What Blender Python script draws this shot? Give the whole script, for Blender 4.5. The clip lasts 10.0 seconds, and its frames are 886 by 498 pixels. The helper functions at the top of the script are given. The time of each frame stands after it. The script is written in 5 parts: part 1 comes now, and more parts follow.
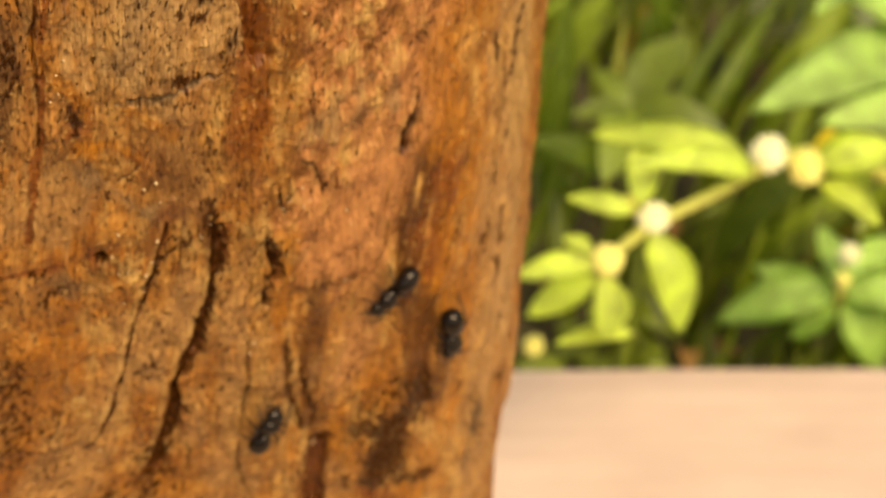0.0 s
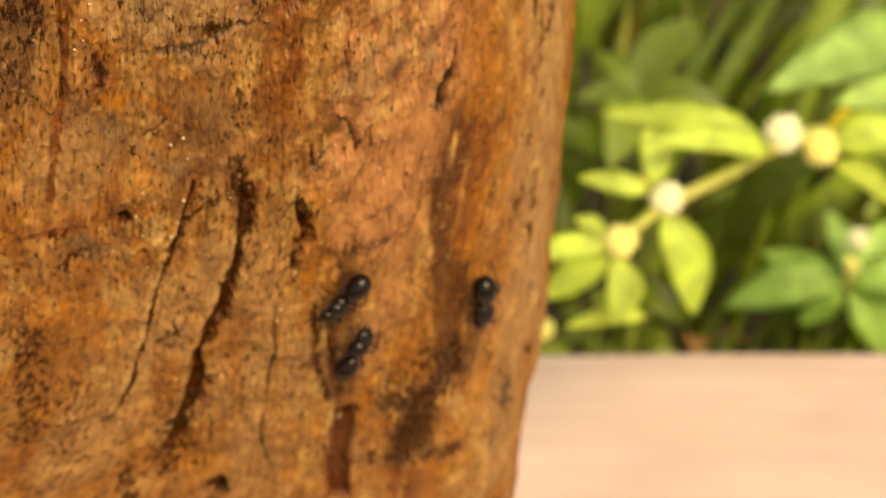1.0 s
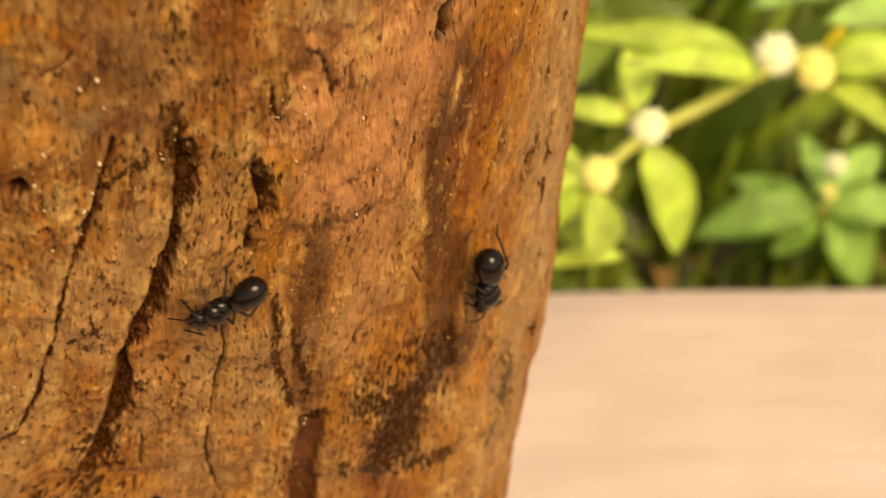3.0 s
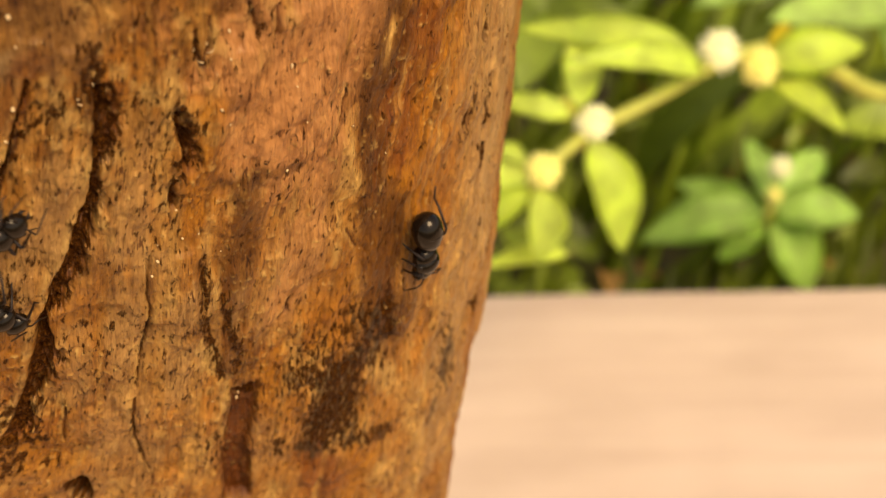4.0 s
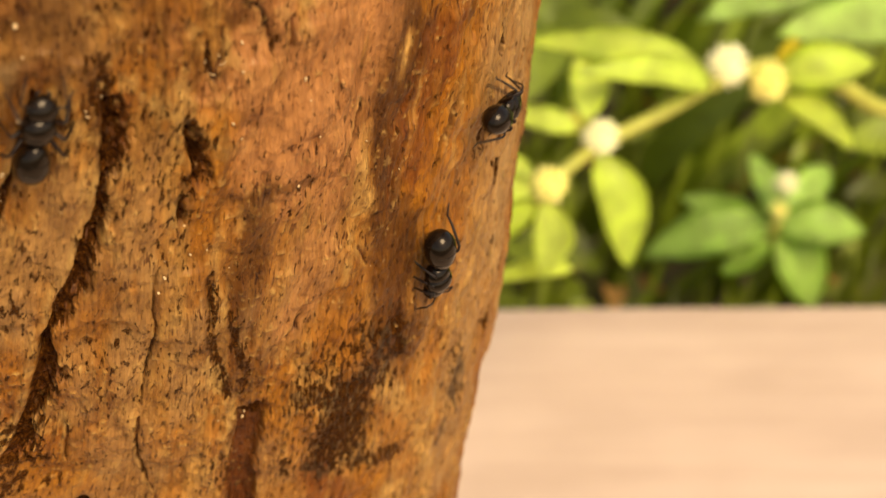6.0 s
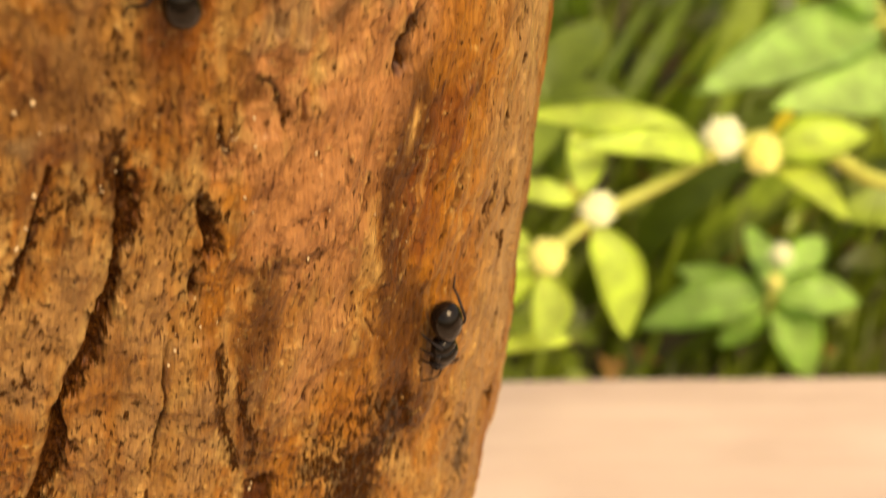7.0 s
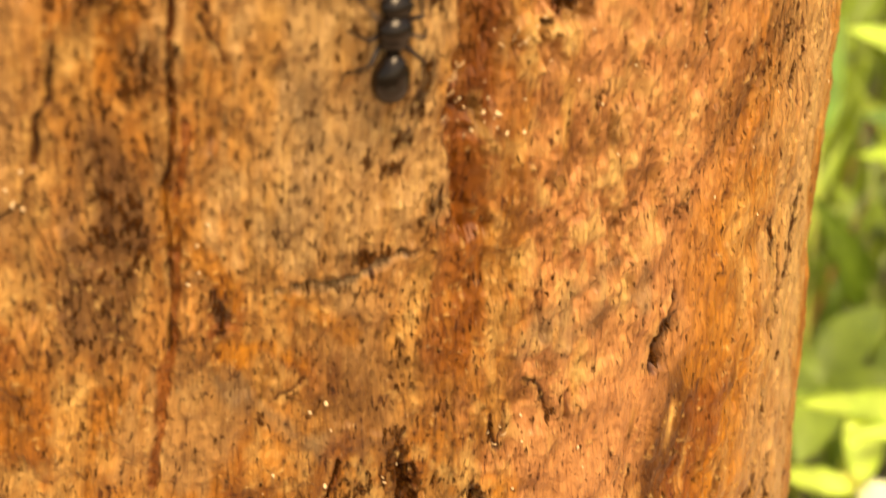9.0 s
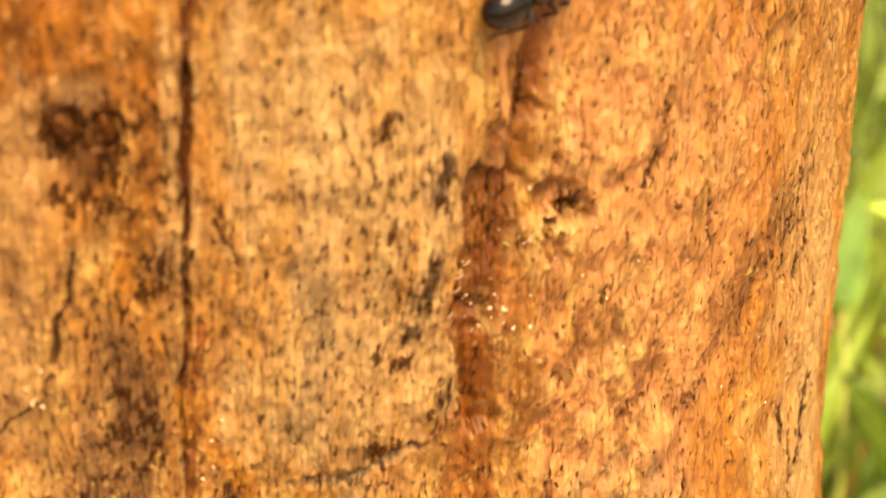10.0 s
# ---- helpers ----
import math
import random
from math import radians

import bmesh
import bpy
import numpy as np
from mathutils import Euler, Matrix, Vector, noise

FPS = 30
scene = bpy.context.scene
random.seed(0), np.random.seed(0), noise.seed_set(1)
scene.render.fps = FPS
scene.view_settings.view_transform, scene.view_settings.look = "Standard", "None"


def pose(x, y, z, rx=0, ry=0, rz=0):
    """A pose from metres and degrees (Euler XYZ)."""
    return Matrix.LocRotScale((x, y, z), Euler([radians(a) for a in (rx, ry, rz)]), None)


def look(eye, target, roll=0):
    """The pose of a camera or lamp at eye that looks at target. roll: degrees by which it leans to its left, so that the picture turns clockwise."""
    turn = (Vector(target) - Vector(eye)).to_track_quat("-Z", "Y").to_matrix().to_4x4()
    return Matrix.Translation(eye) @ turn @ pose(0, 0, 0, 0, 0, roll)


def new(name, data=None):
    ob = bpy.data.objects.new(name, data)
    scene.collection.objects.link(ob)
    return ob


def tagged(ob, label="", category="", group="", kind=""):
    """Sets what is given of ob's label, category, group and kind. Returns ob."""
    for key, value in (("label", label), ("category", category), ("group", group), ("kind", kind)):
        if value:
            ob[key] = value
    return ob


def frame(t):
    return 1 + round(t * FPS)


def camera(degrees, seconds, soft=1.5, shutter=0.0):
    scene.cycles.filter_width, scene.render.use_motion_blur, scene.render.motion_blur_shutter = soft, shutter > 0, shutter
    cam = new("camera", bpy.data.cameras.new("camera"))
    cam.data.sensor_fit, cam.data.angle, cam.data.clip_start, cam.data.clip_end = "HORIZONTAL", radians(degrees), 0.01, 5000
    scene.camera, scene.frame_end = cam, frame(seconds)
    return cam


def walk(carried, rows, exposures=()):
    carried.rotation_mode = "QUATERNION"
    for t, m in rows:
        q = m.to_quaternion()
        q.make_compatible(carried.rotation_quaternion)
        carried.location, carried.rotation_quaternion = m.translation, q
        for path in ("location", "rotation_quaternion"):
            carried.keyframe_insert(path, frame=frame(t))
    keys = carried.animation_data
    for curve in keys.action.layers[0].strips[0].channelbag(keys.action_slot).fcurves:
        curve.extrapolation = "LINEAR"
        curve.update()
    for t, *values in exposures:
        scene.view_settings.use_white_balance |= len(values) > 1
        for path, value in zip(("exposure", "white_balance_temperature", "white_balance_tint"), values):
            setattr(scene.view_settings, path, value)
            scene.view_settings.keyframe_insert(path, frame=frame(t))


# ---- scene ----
cam = camera(32.0, 10.0, soft=1.2, shutter=0.4)
cam.data.dof.use_dof = True
cam.data.dof.focus_distance = 0.098
cam.data.dof.aperture_fstop = 52.0

PATH = [
    (0, (0.00018, -0.00015, 0.29476), (-0.00132, 0.08737, 0.21268), -0.57),
    (0.2, (-0.00043, -0.00077, 0.29379), (-0.00211, 0.08689, 0.21186), -0.69),
    (0.4, (-0.00105, -0.00138, 0.29282), (-0.00188, 0.08656, 0.21118), -0.36),
    (0.5, (-0.00135, -0.00169, 0.29233), (-0.00213, 0.08658, 0.21105), -0.36),
    (0.6, (-0.00180, -0.00093, 0.29166), (-0.00189, 0.08786, 0.21093), -0.04),
    (0.8, (-0.00271, 0.00061, 0.29032), (-0.00324, 0.08798, 0.20806), -0.19),
    (1, (-0.00361, 0.00214, 0.28897), (-0.00446, 0.08934, 0.20654), -0.29),
    (1.2, (-0.00411, 0.00379, 0.28702), (-0.00386, 0.09122, 0.20482), 0.22),
    (1.4, (-0.00460, 0.00544, 0.28506), (-0.00379, 0.09140, 0.20133), 0.51),
    (1.5, (-0.00485, 0.00627, 0.28408), (-0.00413, 0.09176, 0.19988), 0.48),
    (1.6, (-0.00489, 0.00723, 0.28355), (-0.00412, 0.09200, 0.19861), 0.47),
    (1.8, (-0.00496, 0.00916, 0.28249), (-0.00557, 0.09697, 0.20070), -0.21),
    (2, (-0.00504, 0.01109, 0.28143), (-0.00509, 0.09717, 0.19782), -0.02),
    (2.2, (-0.00527, 0.01424, 0.27950), (-0.00254, 0.09849, 0.19409), 1.11),
    (2.4, (-0.00550, 0.01739, 0.27758), (-0.00067, 0.10213, 0.19275), 1.90),
    (2.5, (-0.00562, 0.01897, 0.27661), (-0.00141, 0.10347, 0.19152), 1.51),
    (2.6, (-0.00607, 0.02052, 0.27547), (-0.00346, 0.10418, 0.18948), 0.84),
    (2.8, (-0.00699, 0.02363, 0.27318), (-0.00391, 0.10654, 0.18648), 1.26),
    (3, (-0.00790, 0.02674, 0.27089), (-0.00385, 0.10915, 0.18376), 1.95),
    (3.2, (-0.00655, 0.02797, 0.26762), (-0.00118, 0.11014, 0.18033), 2.49),
    (4.3, (-0.00752, 0.02600, 0.26373), (0.00108, 0.10969, 0.17816), 3.76),
    (4.5, (-0.00940, 0.02825, 0.26196), (-0.00057, 0.11192, 0.17640), 4.22),
    (5, (-0.00929, 0.02890, 0.26263), (0.00005, 0.11183, 0.17640), 4.64),
    (5.2, (-0.00965, 0.02905, 0.26315), (-0.00107, 0.11237, 0.17721), 4.28),
    (6.3, (-0.00725, 0.02841, 0.26407), (0.00058, 0.11242, 0.17874), 3.97),
    (6.5, (-0.00731, 0.02859, 0.26356), (0.00011, 0.11254, 0.17814), 4.01),
    (7, (-0.00864, 0.02787, 0.26469), (-0.00003, 0.11572, 0.18340), 3.93),
    (7.5, (-0.00705, 0.02765, 0.26713), (0.00073, 0.12023, 0.19119), 2.82),
    (8, (-0.00692, 0.02468, 0.26712), (-0.00539, 0.12176, 0.19659), 0.11),
    (8.5, (-0.00727, 0.02435, 0.27033), (-0.01491, 0.12397, 0.20387), -2.94),
    (9, (-0.00740, 0.02182, 0.27027), (-0.02037, 0.12274, 0.20666), -4.34),
    (9.5, (-0.00918, 0.02206, 0.27130), (-0.02243, 0.12721, 0.21501), -4.91),
    (10, (-0.00586, 0.02043, 0.27234), (-0.02099, 0.12767, 0.22066), -5.13),
]

EXPOSURES = [(t, 0.45 + e, 8300, 10) for t, e in ((0.0, 0.02), (2.5, -0.04), (3.0, -0.07), (5.0, -0.07), (6.5, -0.04), (7.5, 0.10), (8.0, 0.14), (8.5, 0.38), (9.0, 0.6), (9.5, 0.92), (10.0, 0.93))]
walk(cam, [(t, look(eye, target, roll)) for t, eye, target, roll in PATH], EXPOSURES)

# ---- light: a bright, thinly veiled sky ----
SUN_HEIGHT, SUN_TURN = radians(58), radians(142)
world = bpy.data.worlds.new("sky")
scene.world = world
world.use_nodes = True
sky = world.node_tree.nodes.new("ShaderNodeTexSky")
sky.sky_type, sky.sun_disc = "NISHITA", False
sky.sun_elevation, sky.sun_rotation = SUN_HEIGHT, SUN_TURN
sky.dust_density, sky.ozone_density = 3.0, 0.6
back = world.node_tree.nodes["Background"]
back.inputs["Strength"].default_value = 0.15
world.node_tree.links.new(sky.outputs["Color"], back.inputs["Color"])

sun_data = bpy.data.lights.new("sun", "SUN")
sun_data.energy, sun_data.angle, sun_data.color = 2.6, radians(32), (1.0, 0.92, 0.80)
sun = new("sun", sun_data)
sun.matrix_world = look((0.4, -0.5, 1.02), (0, 0, 0))


# ---- materials ----
def material(name):
    m = bpy.data.materials.new(name)
    m.use_nodes = True
    return m, m.node_tree.nodes, m.node_tree.links, m.node_tree.nodes["Principled BSDF"]


def ramp(nodes, links, source, stops):
    r = nodes.new("ShaderNodeValToRGB")
    while len(r.color_ramp.elements) < len(stops):
        r.color_ramp.elements.new(0.5)
    for e, (at, value) in zip(r.color_ramp.elements, stops):
        e.position, e.color = at, (*value, 1) if len(value) == 3 else (value[0],) * 3 + (1,)
    links.new(source, r.inputs[0])
    return r.outputs[0]


def noise_of(nodes, links, vector, stretch, detail=4.0, rough=0.6):
    mp = nodes.new("ShaderNodeMapping")
    mp.inputs["Scale"].default_value = stretch
    links.new(vector, mp.inputs["Vector"])
    n = nodes.new("ShaderNodeTexNoise")
    n.inputs["Scale"].default_value, n.inputs["Detail"].default_value, n.inputs["Roughness"].default_value = 1.0, detail, rough
    links.new(mp.outputs[0], n.inputs["Vector"])
    return n.outputs["Fac"]


def mixed(nodes, links, kind, a, b, factor=1.0):
    m = nodes.new("ShaderNodeMix")
    m.data_type, m.blend_type = "RGBA", kind
    for socket, value in ((m.inputs[0], factor), (m.inputs[6], a), (m.inputs[7], b)):
        if isinstance(value, (float, int)):
            socket.default_value = value
        elif isinstance(value, tuple):
            socket.default_value = (*value, 1)
        else:
            links.new(value, socket)
    return m.outputs[2]


def bumped(nodes, links, shader, height, strength, distance, normal=None):
    b = nodes.new("ShaderNodeBump")
    b.inputs["Strength"].default_value, b.inputs["Distance"].default_value = strength, distance
    links.new(height, b.inputs["Height"])
    if normal:
        links.new(normal, b.inputs["Normal"])
    links.new(b.outputs[0], shader.inputs["Normal"])
    return b.outputs[0]


def wood_material():
    m, n, l, s = material("weathered_wood")
    tone = n.new("ShaderNodeAttribute")
    tone.attribute_name = "tone"
    grain = n.new("ShaderNodeAttribute")
    grain.attribute_name = "grain"
    v = grain.outputs["Vector"]
    dirt = n.new("ShaderNodeAttribute")
    dirt.attribute_name = "dirt"
    fibre = noise_of(n, l, v, (2.6, 0.24, 1), 5, 0.6)
    fine = noise_of(n, l, v, (6, 1.0, 1), 3, 0.6)
    speck = noise_of(n, l, v, (3.0, 1.3, 1), 6, 0.72)
    dash = noise_of(n, l, v, (4.4, 0.75, 1), 3, 0.55)
    grit = noise_of(n, l, v, (3.0, 1.0, 1), 4, 0.62)
    crumb = noise_of(n, l, v, (5.5, 4.0, 1), 4, 0.7)
    gather = noise_of(n, l, v, (0.42, 0.26, 1), 3, 0.55)
    worn = ramp(n, l, noise_of(n, l, v, (0.36, 0.2, 1), 4, 0.6), [(0.42, (0.22,)), (0.58, (1.0,))])
    patchy = noise_of(n, l, v, (0.6, 0.3, 1), 4, 0.6)
    c = mixed(n, l, "MULTIPLY", tone.outputs["Color"], ramp(n, l, fibre, [(0.30, (0.5, 0.4, 0.3)), (0.43, (0.89, 0.86, 0.83)), (0.54, (1.08, 1.08, 1.05)), (0.70, (1.33, 1.35, 1.28))]), 0.68)
    c = mixed(n, l, "MULTIPLY", c, ramp(n, l, patchy, [(0.32, (0.74, 0.66, 0.58)), (0.5, (1.0, 1.0, 1.0)), (0.68, (1.14, 1.15, 1.15))]), 0.8)
    c = mixed(n, l, "MULTIPLY", c, ramp(n, l, fine, [(0.3, (0.32, 0.22, 0.14)), (0.44, (1.0, 1.0, 1.0)), (0.66, (1.5, 1.54, 1.44))]), mixed(n, l, "MULTIPLY", worn, (0.5, 0.5, 0.5)))
    c = mixed(n, l, "MULTIPLY", c, ramp(n, l, dash, [(0.0, (0.17, 0.07, 0.025)), (0.375, (0.17, 0.07, 0.025)), (0.425, (1.0, 1.0, 1.0))]), ramp(n, l, gather, [(0.46, (0.0,)), (0.60, (0.8,))]))
    line = noise_of(n, l, v, (1.5, 0.13, 1), 3, 0.5)
    off_middle = n.new("ShaderNodeMath")
    off_middle.operation = "SUBTRACT"
    off_middle.inputs[1].default_value = 0.5
    l.new(line, off_middle.inputs[0])
    ridge = n.new("ShaderNodeMath")
    ridge.operation = "ABSOLUTE"
    l.new(off_middle.outputs[0], ridge.inputs[0])
    fissure = ramp(n, l, ridge.outputs[0], [(0.0, (0.25, 0.14, 0.07)), (0.006, (0.4, 0.28, 0.18)), (0.02, (1.0, 1.0, 1.0))])
    c = mixed(n, l, "MULTIPLY", c, fissure, ramp(n, l, patchy, [(0.4, (0.4,)), (0.58, (0.0,))]))
    pale = ramp(n, l, speck, [(0.0, (0.0,)), (0.60, (0.0,)), (0.70, (0.4,)), (1.0, (0.55,))])
    c = mixed(n, l, "MIX", c, (0.56, 0.35, 0.14), pale)
    broken = n.new("ShaderNodeMath")
    broken.operation = "MULTIPLY_ADD"
    broken.inputs[1].default_value = 3.4
    l.new(grit, broken.inputs[0])
    shifted = n.new("ShaderNodeMath")
    shifted.operation = "SUBTRACT"
    shifted.inputs[1].default_value = 1.7
    l.new(dirt.outputs["Fac"], shifted.inputs[0])
    l.new(shifted.outputs[0], broken.inputs[2])
    soiled = ramp(n, l, broken.outputs[0], [(0.0, (0.0,)), (0.36, (0.0,)), (0.66, (0.9,)), (1.0, (0.96,))])
    crumbs = ramp(n, l, crumb, [(0.0, (0.010, 0.003, 0.0006)), (0.42, (0.030, 0.008, 0.001)), (0.54, (0.085, 0.024, 0.003)), (0.66, (0.20, 0.07, 0.012))])
    c = mixed(n, l, "MIX", c, crumbs, soiled)
    l.new(c, s.inputs["Base Color"])
    l.new(ramp(n, l, speck, [(0.3, (0.55,)), (0.7, (0.3,))]), s.inputs["Roughness"])
    l.new(ramp(n, l, soiled, [(0.0, (0.2,)), (1.0, (0.03,))]), s.inputs["Specular IOR Level"])
    first = bumped(n, l, s, fibre, 0.45, 0.0003)
    second = bumped(n, l, s, mixed(n, l, "MULTIPLY", fine, worn), 0.5, 0.0002, first)
    third = bumped(n, l, s, dash, 0.4, 0.0003, second)
    fourth = bumped(n, l, s, mixed(n, l, "MULTIPLY", speck, worn), 0.65, 0.0003, third)
    standing = mixed(n, l, "MULTIPLY", soiled, crumb)
    bumped(n, l, s, standing, 0.9, 0.0006, fourth)
    return m


def board_material():
    m, n, l, s = material("sawn_board")
    t = n.new("ShaderNodeTexCoord").outputs["Object"]
    fibre = noise_of(n, l, t, (12, 260, 200), 5, 0.6)
    broad = noise_of(n, l, t, (18, 40, 30), 3, 0.5)
    c = mixed(n, l, "MULTIPLY", (0.54, 0.39, 0.285), ramp(n, l, fibre, [(0.3, (0.92, 0.90, 0.88)), (0.7, (1.04, 1.04, 1.04))]))
    c = mixed(n, l, "MULTIPLY", c, ramp(n, l, broad, [(0.3, (0.86, 0.84, 0.82)), (0.65, (1.05, 1.05, 1.05))]))
    l.new(c, s.inputs["Base Color"])
    s.inputs["Roughness"].default_value = 0.75
    bumped(n, l, s, fibre, 0.4, 0.0006)
    return m


def leaf_material(name, dark, light, through_light):
    m, n, l, s = material(name)
    info = n.new("ShaderNodeObjectInfo").outputs["Random"]
    geo = n.new("ShaderNodeNewGeometry").outputs["Random Per Island"]
    t = n.new("ShaderNodeTexCoord").outputs["Object"]
    spots = noise_of(n, l, t, (160, 160, 160), 4, 0.6)
    both = n.new("ShaderNodeMath")
    both.operation = "ADD"
    l.new(info, both.inputs[0])
    l.new(geo, both.inputs[1])
    part_of = n.new("ShaderNodeMath")
    part_of.operation = "FRACT"
    l.new(both.outputs[0], part_of.inputs[0])
    c = mixed(n, l, "MIX", dark, light, part_of.outputs[0])
    c = mixed(n, l, "MULTIPLY", c, ramp(n, l, spots, [(0.3, (0.75, 0.75, 0.7)), (0.7, (1.15, 1.15, 1.1))]))
    l.new(c, s.inputs["Base Color"])
    s.inputs["Roughness"].default_value = 0.45
    s.inputs["Specular IOR Level"].default_value = 0.25
    tr = n.new("ShaderNodeBsdfTranslucent")
    l.new(mixed(n, l, "MULTIPLY", c, through_light), tr.inputs["Color"])
    both_shaders = n.new("ShaderNodeAddShader")
    l.new(s.outputs[0], both_shaders.inputs[0])
    l.new(tr.outputs[0], both_shaders.inputs[1])
    l.new(both_shaders.outputs[0], n["Material Output"].inputs["Surface"])
    return m


def simple_material(name, colour, rough, spread=0.15, scale=400.0, bump=0.0002, specular=0.5):
    m, n, l, s = material(name)
    t = n.new("ShaderNodeTexCoord").outputs["Object"]
    spots = noise_of(n, l, t, (scale,) * 3, 4, 0.6)
    c = mixed(n, l, "MULTIPLY", colour, ramp(n, l, spots, [(0.3, (1 - spread,)), (0.7, (1 + spread,))]))
    l.new(c, s.inputs["Base Color"])
    s.inputs["Roughness"].default_value = rough
    s.inputs["Specular IOR Level"].default_value = specular
    bumped(n, l, s, spots, 0.3, bump)
    return m


WOOD = wood_material()
BOARD = board_material()
LEAF = leaf_material("young_leaf", (0.36, 0.42, 0.09), (0.45, 0.50, 0.155), (1.0, 1.0, 0.75))
LEAF_YELLOW = leaf_material("yellowing_leaf", (0.40, 0.36, 0.03), (0.46, 0.40, 0.05), (1.0, 0.9, 0.4))
LEAF_DULL = leaf_material("dull_leaf", (0.32, 0.41, 0.13), (0.38, 0.47, 0.17), (0.85, 0.95, 0.55))
LEAF_PALE = leaf_material("pale_leaf", (0.27, 0.36, 0.12), (0.34, 0.42, 0.16), (0.95, 1.0, 0.7))
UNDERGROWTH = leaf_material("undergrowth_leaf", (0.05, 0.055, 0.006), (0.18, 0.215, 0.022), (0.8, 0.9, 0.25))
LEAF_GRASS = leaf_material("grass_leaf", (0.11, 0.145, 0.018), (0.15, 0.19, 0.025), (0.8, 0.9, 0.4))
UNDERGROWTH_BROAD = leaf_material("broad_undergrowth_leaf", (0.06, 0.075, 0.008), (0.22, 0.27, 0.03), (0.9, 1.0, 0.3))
DRY_LEAF = leaf_material("dry_leaf", (0.12, 0.05, 0.012), (0.30, 0.15, 0.04), (0.8, 0.6, 0.3))
STALK = simple_material("green_stalk", (0.38, 0.37, 0.055), 0.5)
PETAL = simple_material("cream_bract", (0.90, 0.86, 0.50), 0.6, 0.2, 900)
PETAL_YELLOW = simple_material("yellow_bract", (0.90, 0.82, 0.24), 0.6, 0.2, 900)
SOIL = simple_material("dark_soil", (0.06, 0.045, 0.014), 0.9, 0.5, 60, 0.003)
CHITIN = simple_material("black_chitin", (0.007, 0.0042, 0.0025), 0.13, 0.3, 2500, 0.00002, 0.3)
CHITIN.node_tree.nodes["Principled BSDF"].inputs["Specular Tint"].default_value = (1.0, 0.84, 0.66, 1)
CHITIN_LEG = simple_material("dark_leg_chitin", (0.014, 0.007, 0.004), 0.4, 0.3, 2500, 0.00002, 0.2)


# ---- building helpers ----
def finish(name, bm, mat, parent=None, smooth=True, label=""):
    me = bpy.data.meshes.new(name)
    bm.to_mesh(me)
    bm.free()
    me.materials.append(mat)
    for p in me.polygons:
        p.use_smooth = smooth
    ob = new(name, me)
    ob.parent = parent
    return tagged(ob, label)


def lumpy(bm, centre, radii, turn=None, segments=20, rings=14, taper=0.0):
    """An egg along y, thinner towards +y for a positive taper."""
    made = bmesh.ops.create_uvsphere(bm, u_segments=segments, v_segments=rings, radius=1.0)["verts"]
    for v in made:
        x, y, z = v.co
        k = 1 - taper * y
        v.co = Vector((x * radii[0] * k, y * radii[1], z * radii[2] * k))
        if turn:
            v.co.rotate(Euler(turn))
        v.co += Vector(centre)
    return made


def tube(bm, points, radii, sides=8):
    """A round, tapering limb through the points."""
    points = [Vector(p) for p in points]
    rings = []
    for i, p in enumerate(points):
        along = (points[min(i + 1, len(points) - 1)] - points[max(i - 1, 0)]).normalized()
        q = along.to_track_quat("Z", "Y")
        rings.append([bm.verts.new(p + q @ Vector((math.cos(a) * radii[i], math.sin(a) * radii[i], 0))) for a in [2 * math.pi * k / sides for k in range(sides)]])
    for a, b in zip(rings, rings[1:]):
        for k in range(sides):
            bm.faces.new((a[k], a[(k + 1) % sides], b[(k + 1) % sides], b[k]))
    bm.faces.new(rings[0][::-1])
    bm.faces.new(rings[-1])


def smooth_line(points, steps=5):
    """Points of a Catmull-Rom curve through the given ones."""
    p = [Vector(q) for q in points]
    p = [2 * p[0] - p[1], *p, 2 * p[-1] - p[-2]]
    line = []
    for a, b, c, d in zip(p, p[1:], p[2:], p[3:]):
        for k in range(steps):
            t = k / steps
            line.append(0.5 * (2 * b + (c - a) * t + (2 * a - 5 * b + 4 * c - d) * t * t + (3 * b - a - 3 * c + d) * t ** 3))
    return line + [p[-2]]


# ---- ground and board ----
def ground():
    bm = bmesh.new()
    grid = np.array([-2500, -300, -40, -8, -3] + list(np.linspace(-1.5, 1.5, 61)) + [3, 8, 40, 300, 2500])
    verts = [[bm.verts.new((x, y + 0.6, -0.088 + (0.012 * noise.fractal((x * 9, y * 9, 0), 1, 2, 4) if abs(x) < 3 and abs(y) < 3 else 0))) for x in grid] for y in grid]
    for a, b in zip(verts, verts[1:]):
        for i in range(len(grid) - 1):
            bm.faces.new((a[i], a[i + 1], b[i + 1], b[i]))
    return tagged(finish("ground", bm, SOIL), "dark brown soil between low weeds", "ground", kind="structure")


